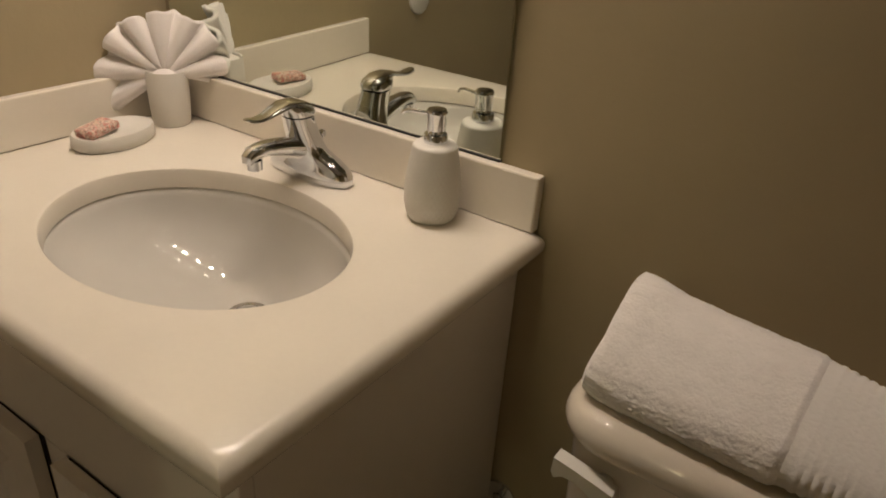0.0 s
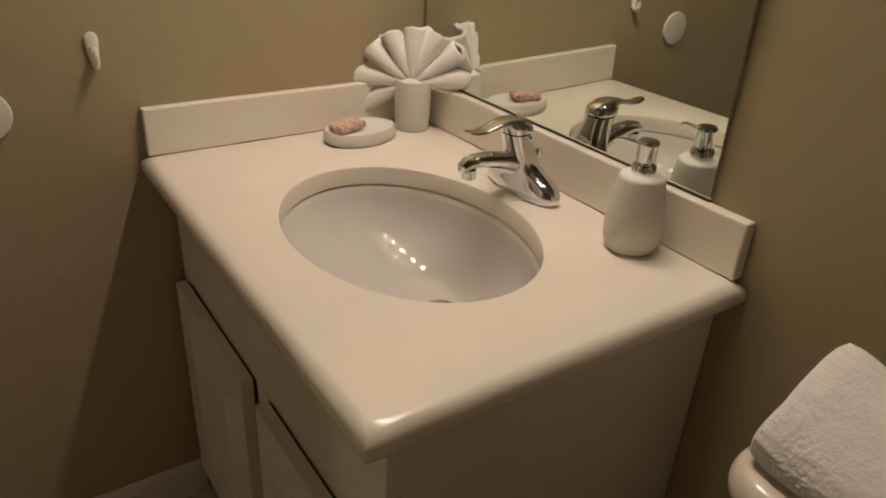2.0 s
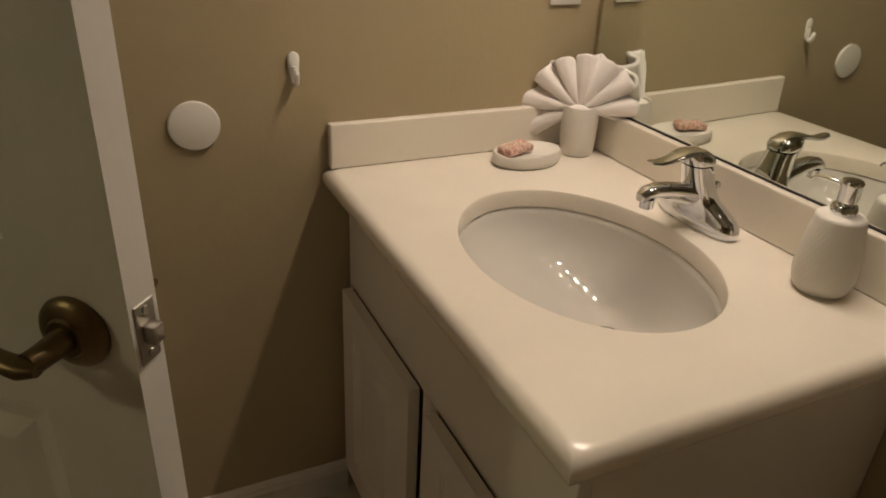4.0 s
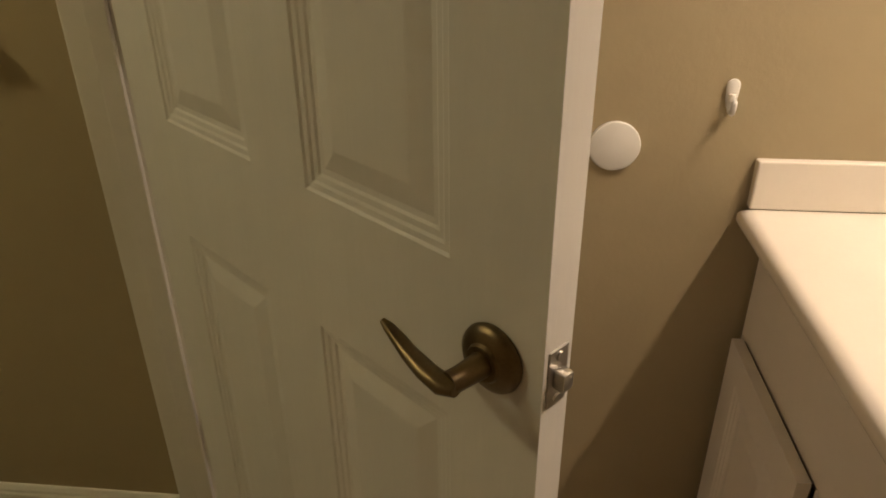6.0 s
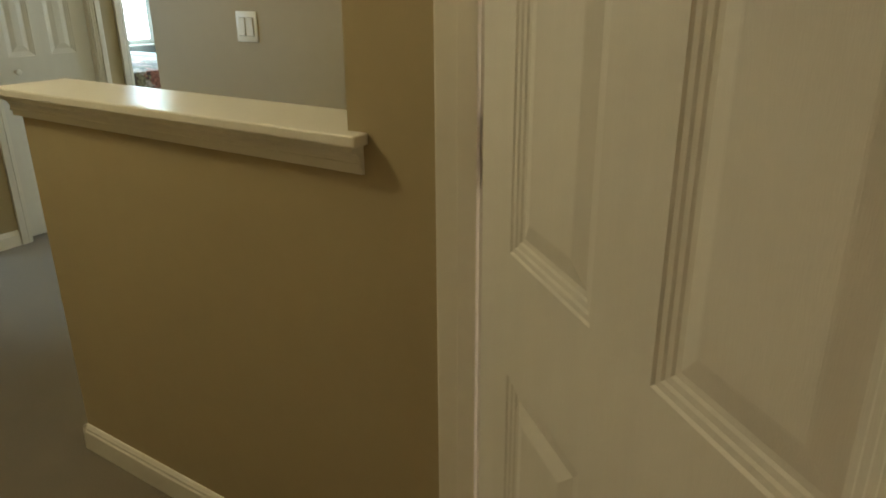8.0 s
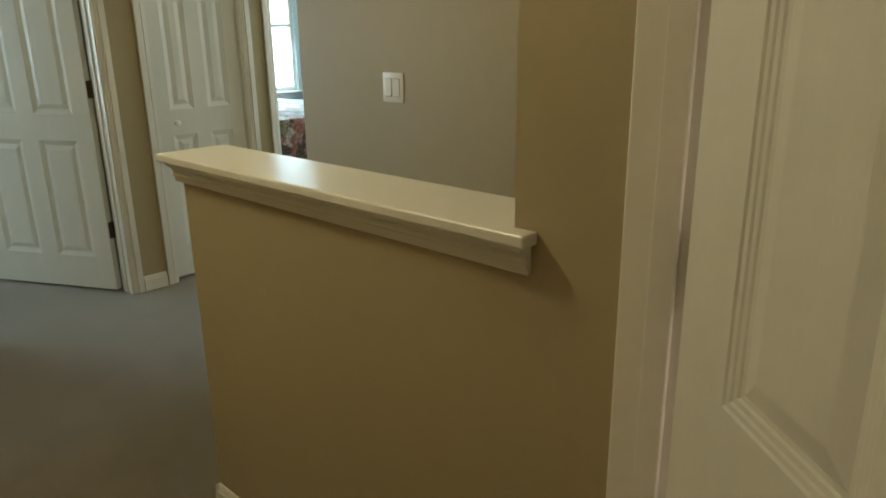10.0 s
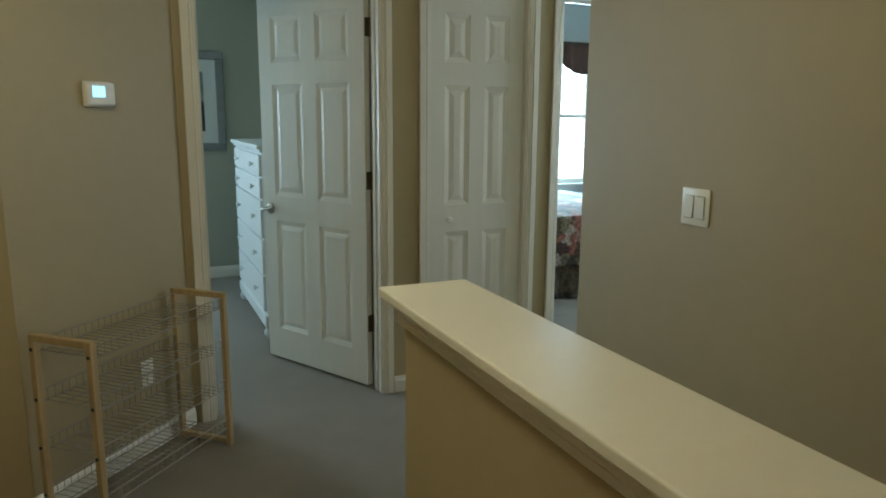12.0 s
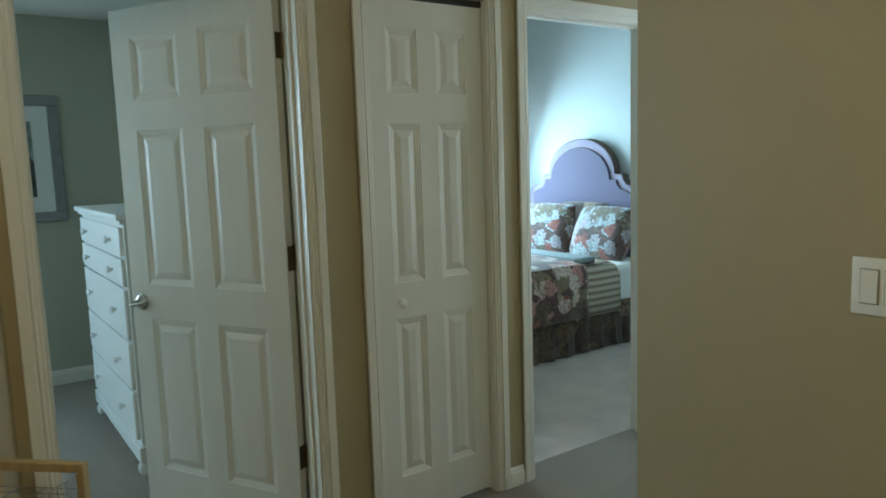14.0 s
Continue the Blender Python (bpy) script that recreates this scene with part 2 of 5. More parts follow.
def part(name, bm, mat, parent=None, label="", smooth=False, m=None):
    bmesh.ops.recalc_face_normals(bm, faces=bm.faces)
    me = bpy.data.meshes.new(name)
    bm.to_mesh(me)
    bm.free()
    me.materials.append(mat)
    if smooth:
        for p in me.polygons:
            p.use_smooth = True
        me.set_sharp_from_angle(angle=radians(40))
    ob = new(name, me)
    if parent:
        ob.parent = parent
    if m is not None:
        ob.matrix_basis = m
    if label:
        tagged(ob, label)
    return ob


def thing(name, label, category, m, group=""):
    ob = new(name)
    ob.empty_display_size = 0.05
    ob.matrix_basis = m
    return tagged(ob, label, category, group)


def setting(name, bm, mat, label, smooth=False):
    return tagged(part(name, bm, mat, None, label, smooth), category=name.split("_")[0], kind="structure")


def boxes(*rows, bevel=0.0):
    bm = bmesh.new()
    for r in rows:
        box(bm, *r, bevel=bevel)
    return bm


# ------------------------------------------------------------------ plan
H = 2.44           # ceiling
BW = 1.75          # bathroom's far side wall
DY0, DY1 = -1.478, -1.585   # bathroom door wall, bath face and hall face
HX = 0.125          # hinge line of the bathroom door
DW = 0.749         # its leaf
OX1 = HX + DW + 0.021
FX = 0.05          # half wall, hall face
SX = -1.04         # stair wall with the light switch
SE = -3.865        # its end
W1 = -4.91         # wall with the three doors
W1B = -5.025
HLX = 1.60         # far side of the landing
HEAD = 2.05        # door head
D1A, D1B = -0.575, 0.245   # bedroom a doorway
CLA, CLB = -1.388, -0.846  # closet doorway
D2A, D2B = -2.385, -1.605  # bedroom b doorway
D2H = 2.026        # its head
HB = 2.95          # ceiling of bedroom b
BAY = -8.0         # bedroom a end wall
ANG0, ANG1 = Vector((0.930, -4.276, 0)), Vector((0.345, -4.905, 0))   # slanted wall

# floors
setting("floor_bath", boxes((0, BW, DY1, 0, -0.05, 0.0)), M_VINYL, "tan vinyl bathroom floor")
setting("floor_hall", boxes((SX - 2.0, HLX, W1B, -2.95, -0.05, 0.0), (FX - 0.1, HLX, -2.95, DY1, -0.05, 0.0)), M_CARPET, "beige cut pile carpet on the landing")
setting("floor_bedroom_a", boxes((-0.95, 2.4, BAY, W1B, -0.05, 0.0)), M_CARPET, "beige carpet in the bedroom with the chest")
setting("floor_bedroom_b", boxes((-5.2, -0.97, -8.5, W1B, -0.05, 0.0)), M_CARPET_LIT, "beige carpet in the bedroom with the bed")
setting("floor_stair", boxes((SX, FX - 0.1, -2.95, DY1 + 0.1, -1.30, -1.25)), M_CARPET, "carpet at the foot of the stair flight")
setting("ceiling_upper", boxes((-5.3, 2.5, W1B, 0.12, H, H + 0.1), (-0.97, 2.5, -8.6, W1B, H, H + 0.1)), M_CEIL, "off-white textured ceiling")
setting("ceiling_bedroom_b", boxes((-5.3, -0.97, -8.6, W1B, HB, HB + 0.1), (-5.3, -0.97, W1B, W1, H + 0.1, HB + 0.1), (-1.07, -0.97, -8.6, W1B, H + 0.1, HB)), M_CEIL, "off-white raised bedroom ceiling")
# walls
setting("wall_mirror", boxes((-0.115, BW + 0.115, 0, 0.115, 0, H)), M_WALL, "beige painted bathroom wall behind the vanity")
setting("wall_bath_side", boxes((-0.115, 0, DY1, 0, 0, H)), M_WALL, "beige painted bathroom wall beside the vanity")
setting("wall_bath_far", boxes((BW, BW + 0.115, DY0, 0, 0, H)), M_WALL, "beige painted bathroom end wall")
setting("wall_bath_door", boxes((0, HX - 0.02, DY1, DY0, 0, H), (OX1 + 0.02, BW + 0.115, DY1, DY0, 0, H), (HX - 0.02, OX1 + 0.02, DY1, DY0, HEAD + 0.02, H)), M_WALL, "beige painted wall with the bathroom doorway")
setting("wall_stair_head", boxes((FX - 0.115, FX, -1.818, DY1, -1.3, H)), M_WALL, "beige painted full-height end of the half wall")
setting("wall_half", boxes((FX - 0.115, FX, -2.90, -1.818, -1.3, 1.035)), M_WALL, "beige painted half wall beside the stair")
setting("wall_stair", boxes((SX - 0.115, SX, SE, DY1 + 0.2, -1.3, H)), M_WALL, "beige painted stair wall with a light switch")
setting("wall_stair_end", boxes((SX - 0.115, -0.115, DY1 + 0.2, DY1 + 0.315, -1.3, H)), M_WALL, "beige painted wall closing the stairwell")
setting("wall_landing_edge", boxes((SX, FX - 0.115, -3.0, -2.95, -1.3, 0.0)), M_WALL, "painted riser under the landing edge")
setting("wall_doors", boxes((D1B + 0.02, 0.46, W1B, W1, 0, H), (CLB + 0.02, D1A - 0.02, W1B, W1, 0, H), (D2B + 0.02, CLA - 0.02, W1B, W1, 0, H), (SX - 2.1, D2A - 0.02, W1B, W1, 0, H),
        (D1A - 0.02, D1B + 0.02, W1B, W1, HEAD + 0.02, H), (CLA - 0.02, CLB + 0.02, W1B, W1, HEAD + 0.02, H), (D2A - 0.02, D2B + 0.02, W1B, W1, D2H + 0.02, H)), M_WALL, "beige painted wall with two bedroom doorways and a closet")
setting("wall_hall_back", boxes((SX - 2.1, SX - 2.0, W1, -4.75, 0, H), (SX - 2.1, SX - 2.0, -4.05, SE + 0.1, 0, H), (SX - 2.1, SX - 2.0, -4.75, -4.05, 0, 0.8), (SX - 2.1, SX - 2.0, -4.75, -4.05, 2.1, H), (SX - 2.0, SX - 0.115, SE, SE + 0.1, 0, H)), M_WALL, "beige painted wall round the corner of the landing, opening added for fill light")
setting("wall_hall_side", boxes((HLX, HLX + 0.1, -4.276, DY1, 0, H), (0.931, HLX + 0.1, -4.376, -4.276, 0, H)), M_WALL, "beige painted wall on the open side of the landing")
bm = bmesh.new()
dv = (ANG1 - ANG0).normalized()
nv = Vector((dv.y, -dv.x, 0))
if nv.y > 0:
    nv = -nv
quad = [ANG0, ANG1 + dv * 0.02, ANG1 + dv * 0.02 + nv * 0.1, ANG0 + nv * 0.1]
lo = [bm.verts.new(p) for p in quad]
hi = [bm.verts.new(p + Vector((0, 0, H))) for p in quad]
bm.faces.new(lo), bm.faces.new(hi[::-1])
for k in range(4):
    bm.faces.new((lo[k], lo[(k + 1) % 4], hi[(k + 1) % 4], hi[k]))
setting("wall_slanted", bm, M_WALL, "beige painted slanted wall with a thermostat")
setting("wall_bedroom_a_end", boxes((-0.97, 0.95, BAY - 0.1, BAY, 0, H), (2.15, 2.5, BAY - 0.1, BAY, 0, H), (0.95, 2.15, BAY - 0.1, BAY, 0, 0.75), (0.95, 2.15, BAY - 0.1, BAY, 2.1, H)), M_WALL_GREY, "sage grey bedroom end wall with a picture and a window")
setting("wall_bedroom_a_side", boxes((-0.97, -0.87, BAY, W1B, 0, H)), M_WALL_GREY, "sage grey bedroom wall behind the chest")
setting("wall_bedroom_a_door", boxes((0.46, 2.5, W1B, W1, 0, H)), M_WALL_GREY, "sage grey bedroom wall beside the doorway")
setting("wall_bedroom_a_far", boxes((2.40, 2.5, BAY, W1B, 0, H)), M_WALL_GREY, "sage grey plain bedroom wall")
HBX = -4.25
WBY = -8.0
setting("wall_bedroom_b_head", boxes((HBX - 0.1, HBX, WBY - 0.1, W1B, 0, HB), (HBX, SX - 2.1, W1B, W1, 0, H)), M_WALL_PALE, "pale painted wall behind the headboard")
WX0, WX1 = -3.97, -2.60
setting("wall_bedroom_b_window", boxes((HBX, WX0, WBY - 0.1, WBY, 0, HB), (WX1, -0.97, WBY - 0.1, WBY, 0, HB), (WX0, WX1, WBY - 0.1, WBY, 0, 0.72), (WX0, WX1, WBY - 0.1, WBY, 2.12, HB), (-1.07, -0.97, WBY, W1B, 0, H)), M_WALL_PALE, "pale painted bedroom wall with a tall window")
setting("wall_closet", boxes((CLA - 0.2, CLB + 0.2, W1B - 0.6, W1B - 0.5, 0, H)), M_WALL, "painted closet back wall")
# the third panel only glows behind the opening added in wall_hall_back
setting("backdrop_sky", boxes((WX0 - 0.5, WX1 + 0.5, WBY - 0.62, WBY - 0.6, 0, H), (0.6, 2.5, BAY - 0.62, BAY - 0.6, 0, H), (SX_W - 0.42, SX_W - 0.40, -4.88, SE + 0.1, 0.5, H)), M_OUTSIDE, "overexposed daylight outside the windows and behind the added hall opening")


# ------------------------------------------------------------------ trim
def baseboard(name, p, q, h=0.085, t=0.013, label="white painted baseboard"):
    """Along the wall from p to q; the room is on the left of the way."""
    p, q = Vector((*p, 0)), Vector((*q, 0))
    d = (q - p).normalized()
    m = Matrix((( d.x, -d.y, 0, p.x), (d.y, d.x, 0, p.y), (0, 0, 1, 0), (0, 0, 0, 1)))
    bm = bmesh.new()
    extrude_profile(bm, [(0, 0), (t, 0), (t, h * 0.72), (t * 0.75, h * 0.78), (t * 0.7, h * 0.86), (t * 0.35, h * 0.97), (0.002, h), (0, h)], m, (q - p).length)
    return setting(name, bm, M_TRIM, label)


baseboard("baseboard_bath_side", (0, -0.535), (0, DY0))
baseboard("baseboard_half_wall", (FX, DY1 + 0.0), (FX, -2.90))
baseboard("baseboard_half_wall_end", (FX + 0.013, -2.90), (FX - 0.115, -2.90))
baseboard("baseboard_slanted", (ANG1.x, ANG1.y), (ANG0.x, ANG0.y))
baseboard("baseboard_hall_side", (0.930, -4.276), (HLX, -4.276))
CW = 0.058
baseboard("baseboard_doors", (CLB + CW + 0.012, W1), (D1A - CW - 0.012, W1))
baseboard("baseboard_doors", (D2B + CW + 0.012, W1), (CLA - CW - 0.012, W1))
baseboard("baseboard_bedroom_a", (-0.87, BAY), (2.4, BAY), 0.10)
baseboard("baseboard_bedroom_b", (HBX, WBY), (-1.07, WBY), 0.10)


def casing(name, x0, x1, y, out, head=HEAD, label="white moulded door casing"):
    """Casing round an opening x0..x1 in a wall face at y; out is +1 where the room lies at greater y."""
    bm = bmesh.new()
    r = 0.006

    def flat(xa, xb, za, zb, t0, t1, bev):
        ya, yb = sorted((y + out * t0, y + out * t1))
        box(bm, xa, xb, ya, yb, za, zb, bev)

    for side, xe in ((-1, x0 - r), (1, x1 + r)):
        for w0, w1, t in ((0, CW, 0.010), (0.012, 0.022, 0.0135), (0.026, CW, 0.0175)):
            xa, xb = sorted((xe + side * w0, xe + side * w1))
            flat(xa, xb, 0, head + r + w1, 0, t, 0.003)
    for w0, w1, t in ((0, CW, 0.0105), (0.012, 0.022, 0.014), (0.026, CW, 0.018)):
        flat(x0 - r - w1, x1 + r + w1, head + r + w0, head + r + w1, 0, t, 0.003)
    return setting(name, bm, M_TRIM, label)


def jamb(name, x0, x1, ya, yb, stop_y, head=HEAD):
    """Lining of an opening with its stop strip."""
    bm = bmesh.new()
    box(bm, x0 - 0.019, x0, ya, yb, 0, head + 0.019)
    box(bm, x1, x1 + 0.019, ya, yb, 0, head + 0.019)
    box(bm, x0, x1, ya, yb, head, head + 0.019)
    sa, sb = stop_y - 0.017, stop_y + 0.017
    box(bm, x0, x0 + 0.010, sa, sb, 0, head, 0.002)
    box(bm, x1 - 0.010, x1, sa, sb, 0, head, 0.002)
    box(bm, x0 + 0.010, x1 - 0.010, sa, sb, head - 0.010, head, 0.002)
    return setting(name, bm, M_TRIM, "white painted door jamb with stop")


casing("trim_bath_door_hall", HX - 0.003, OX1, DY1, -1)
casing("trim_bath_door_inner", HX - 0.003, OX1, DY0, 1)
jamb("trim_bath_jamb", HX - 0.003, OX1, DY1, DY0, DY0 - 0.0515)
casing("trim_bedroom_a", D1A, D1B, W1, 1)
jamb("trim_bedroom_a_jamb", D1A, D1B, W1B, W1, W1 - 0.060)
casing("trim_closet", CLA, CLB, W1, 1)
bm = boxes((CLA - 0.019, CLA, W1B, W1, 0, HEAD + 0.019), (CLB, CLB + 0.019, W1B, W1, 0, HEAD + 0.019), (CLA, CLB, W1B, W1, HEAD, HEAD + 0.019))
setting("trim_closet_jamb", bm, M_TRIM, "white painted closet lining")
setting("trim_closet_track", boxes((CLA, CLB, W1 - 0.062, W1 - 0.030, HEAD - 0.022, HEAD)), M_SHADOWGAP, "dark bifold door track")
casing("trim_bedroom_b", D2A, D2B, W1, 1, D2H)
jamb("trim_bedroom_b_jamb", D2A, D2B, W1B, W1, W1 - 0.060, D2H)

# half wall cap: board with rounded edge on a stepped moulding
cap = thing("half_wall_cap", "cream painted wooden cap board with moulding on the half wall", "wall cap", pose(0, 0, 0))
tagged(cap, kind="structure")
bm = bmesh.new()
box(bm, FX - 0.160, FX + 0.040, -2.955, -1.818, 1.0505, 1.071, 0.004, 3)
box(bm, FX + 0.001, FX + 0.0404, -1.862, -1.772, 1.0502, 1.0713, 0.004, 3)
part("cap_board", bm, M_TRIM, cap)
PROF = [(u, v * 1.11) for u, v in [(0, 0), (0.007, 0), (0.008, 0.0015), (0.008, 0.011), (0.0125, 0.0115), (0.013, 0.017), (0.011, 0.018), (0.0115, 0.024), (0.016, 0.031), (0.021, 0.035), (0.0215, 0.038), (0.029, 0.0385), (0.030, 0.047), (0, 0.047)]]
bm = bmesh.new()
extrude_profile(bm, PROF, Matrix(((0, 1, 0, FX), (-1, 0, 0, -1.785), (0, 0, 1, 0.998), (0, 0, 0, 1))), 1.115 + 0.030)
part("moulding", bm, M_TRIM, cap)
bm = bmesh.new()
extrude_profile(bm, PROF, Matrix(((-1, 0, 0, FX), (0, -1, 0, -2.90), (0, 0, 1, 0.998), (0, 0, 0, 1))), 0.115)
part("moulding", bm, M_TRIM, cap)
bm = bmesh.new()
extrude_profile(bm, PROF, Matrix(((0, -1, 0, FX - 0.115), (1, 0, 0, -2.928), (0, 0, 1, 0.998), (0, 0, 0, 1))), 1.08)
part("moulding", bm, M_TRIM, cap)


# ------------------------------------------------------------------ panelled doors
ROWS = ((0.18, 0.815), (0.955, 1.565), (1.68, 1.92))


def leaf_mesh(w, h=2.03, t=0.035, cols=2, stile=0.113, mid=0.113, rows=ROWS):
    """A moulded panel door; x from the hinge edge, y through it, z up."""
    bm = bmesh.new()
    pw = (w - 2 * stile - (cols - 1) * mid) / cols
    xs = [0.0]
    for c in range(cols):
        xs += [stile + c * (pw + mid), stile + c * (pw + mid) + pw]
    xs.append(w)
    zs = [0.0]
    for r in rows:
        zs += list(r)
    zs.append(h)
    for side in (-1, 1):
        y = side * t / 2
        grid = [[bm.verts.new((x, y, z)) for z in zs] for x in xs]
        for i in range(len(xs) - 1):
            for j in range(len(zs) - 1):
                q = [grid[i][j], grid[i + 1][j], grid[i + 1][j + 1], grid[i][j + 1]]
                if not (i % 2 and j % 2):
                    bm.faces.new(q)
                    continue
                ring = q
                for inset, depth in ((0.003, 0.0022), (0.009, 0.0030), (0.012, 0.0048), (0.018, 0.0056), (0.021, 0.0074), (0.027, 0.0080), (0.050, 0.0026), (0.053, 0.0022)):
                    yy = side * (t / 2 - depth)
                    nx = [bm.verts.new((xs[i] + inset, yy, zs[j] + inset)), bm.verts.new((xs[i + 1] - inset, yy, zs[j] + inset)),
                          bm.verts.new((xs[i + 1] - inset, yy, zs[j + 1] - inset)), bm.verts.new((xs[i] + inset, yy, zs[j + 1] - inset))]
                    for k in range(4):
                        bm.faces.new((ring[k], ring[(k + 1) % 4], nx[(k + 1) % 4], nx[k]))
                    ring = nx
                bm.faces.new(ring)
    a = t / 2
    for c in ([(0, -a, 0), (0, a, 0), (0, a, h), (0, -a, h)], [(w, -a, 0), (w, -a, h), (w, a, h), (w, a, 0)],
              [(0, -a, 0), (w, -a, 0), (w, a, 0), (0, a, 0)], [(0, -a, h), (0, a, h), (w, a, h), (w, -a, h)]):
        bm.faces.new([bm.verts.new(p) for p in c])
    bmesh.ops.remove_doubles(bm, verts=bm.verts, dist=0.0002)
    return bm


def lever(parent, x, z, y, out, mat):
    """A lever handle on the face at y; out is the side, the lever points to the hinge."""
    bm = bmesh.new()
    lathe(bm, [(0, 0), (0.0320, 0), (0.0330, 0.003), (0.0315, 0.007), (0.026, 0.011), (0.0185, 0.013), (0.0165, 0.016), (0, 0.016)], 36)
    m = pose(x, y, z, 90 if out < 0 else -90)
    rose = part("rosette", bm, mat, parent, "round antique brass rosette", True, m)
    bm = bmesh.new()
    d = out
    tube(bm, [(x, y + d * 0.012, z), (x, y + d * 0.040, z), (x - 0.002, y + d * 0.051, z - 0.001)], [0.0120, 0.0105, 0.0105], 16)
    tube(bm, [(x + 0.008, y + d * 0.052, z - 0.002), (x - 0.005, y + d * 0.054, z - 0.003), (x - 0.026, y + d * 0.054, z + 0.000), (x - 0.050, y + d * 0.051, z + 0.004),
              (x - 0.067, y + d * 0.049, z + 0.010), (x - 0.079, y + d * 0.049, z + 0.016), (x - 0.086, y + d * 0.050, z + 0.020)],
         [0.0075, 0.0110, 0.0102, 0.0085, 0.0072, 0.0056, 0.0028], 14, 0.72)
    part("lever", bm, mat, parent, "curved antique brass lever", True)
    return rose


def door(name, label, w, pivot, angle, floor_gap, lever_mat, lever_z, hinge_mat, shift, gap=0.003, rows=ROWS, backset=0.057):
    """A hung door. pivot: the hinge pin; angle: turn of the leaf's x axis in degrees; shift: the leaf's centre plane off the pin."""
    d = thing(name, label, "door", pose(pivot[0], pivot[1], 0, 0, 0, angle))
    tagged(d, kind="structure")
    part("leaf", leaf_mesh(w, stile=0.106, mid=0.110, rows=rows), M_DOOR, d, m=pose(gap, shift, floor_gap))
    for n, hz in enumerate((0.29, 1.035, 1.78)):
        bm = bmesh.new()
        tube(bm, [(0, 0, hz + floor_gap), (0, 0, hz + floor_gap + 0.089)], 0.0065, 12)
        lathe(bm, [(0, 0), (0.0045, 0), (0.005, 0.004), (0, 0.006)], 10, (0, 0, hz + floor_gap + 0.089))
        part("hinge", bm, hinge_mat, d, "dark bronze hinge", True)
        bm = bmesh.new()
        s = 1 if shift > 0 else -1
        box(bm, gap - 0.0022, gap - 0.0005, min(s * 0.002, s * 0.034), max(s * 0.002, s * 0.034), hz + floor_gap, hz + floor_gap + 0.089)
        part("hinge_leaf", bm, hinge_mat, d, "dark bronze hinge leaf")
    for out in (-1, 1):
        lever(d, w + gap - backset, lever_z, shift + out * 0.0175, out, lever_mat)
    bm = bmesh.new()
    box(bm, w + gap - 0.001, w + gap + 0.0015, shift - 0.0125, shift + 0.0125, lever_z - 0.0285, lever_z + 0.0285, 0.001, 1)
    plate = part("latch_plate", bm, M_STEEL, d, "worn steel latch plate")
    bm = bmesh.new()
    box(bm, w + gap, w + gap + 0.013, shift - 0.007, shift + 0.007, lever_z - 0.009, lever_z + 0.009, 0.003, 2)
    part("latch_bolt", bm, M_STEEL, d, "steel latch bolt", True)
    for dz in (-0.021, 0.021):
        bm = bmesh.new()
        lathe(bm, [(0, 0), (0.0042, 0), (0.0035, 0.0014), (0, 0.0016)], 12)
        part("screw", bm, M_STEEL, d, "steel screw", True, pose(w + gap + 0.0015, shift, lever_z + dz, 0, 90))
    return d


PX, PY = HX, DY0 + 0.008
door("door_1", "white six-panel bathroom door standing half open", DW, (PX, PY), 49.4, 0.028, M_BRASS, 0.917, M_BRONZE, -0.0225, 0.019, ((0.18, 0.793), (0.963, 1.565), (1.68, 1.92)), 0.053)
# bedroom a: hung on the closet side, swung into the room
door("door_2", "white six-panel bedroom door swung open into the room", 0.812, (D1A + 0.003, W1B - 0.004), -62.0, 0.015, M_STEEL, 0.895, M_BRONZE, 0.0225)

closet = thing("door_3", "white panelled closet door, closed, with a round knob", "door", pose(CLB - 0.004, W1 - 0.046, 0.018, 0, 0, 180))
tagged(closet, kind="structure")
part("leaf", leaf_mesh(0.534, 2.005, 0.032, 2, 0.086, 0.086, ((0.17, 0.805), (0.945, 1.55), (1.665, 1.90))), M_DOOR, closet, m=pose(0, 0, 0))
bm = bmesh.new()
lathe(bm, [(0, 0), (0.010, 0), (0.008, 0.006), (0.007, 0.012), (0.015, 0.020), (0.0165, 0.027), (0.012, 0.033), (0, 0.035)], 24)
part("knob", bm, M_PLASTIC, closet, "small round white knob", True, pose(0.104, -0.016, 0.872, 90))

# strike plate on the far jamb of bedroom b, floor mounted door stop by bedroom a
bm = boxes((D2A, D2A + 0.002, W1 - 0.045, W1 - 0.015, 0.88, 0.94))
tagged(part("strike_plate", bm, M_BRONZE, None, "dark bronze strike plate on the door jamb"), category="strike plate")

bm = boxes((D1B - 0.0022, D1B - 0.0002, W1B + 0.012, W1B + 0.045, 0.375, 0.465))
tagged(part("hinge_plate", bm, M_BRONZE, None, "dark bronze plate let into the bedroom door jamb"), category="hinge")

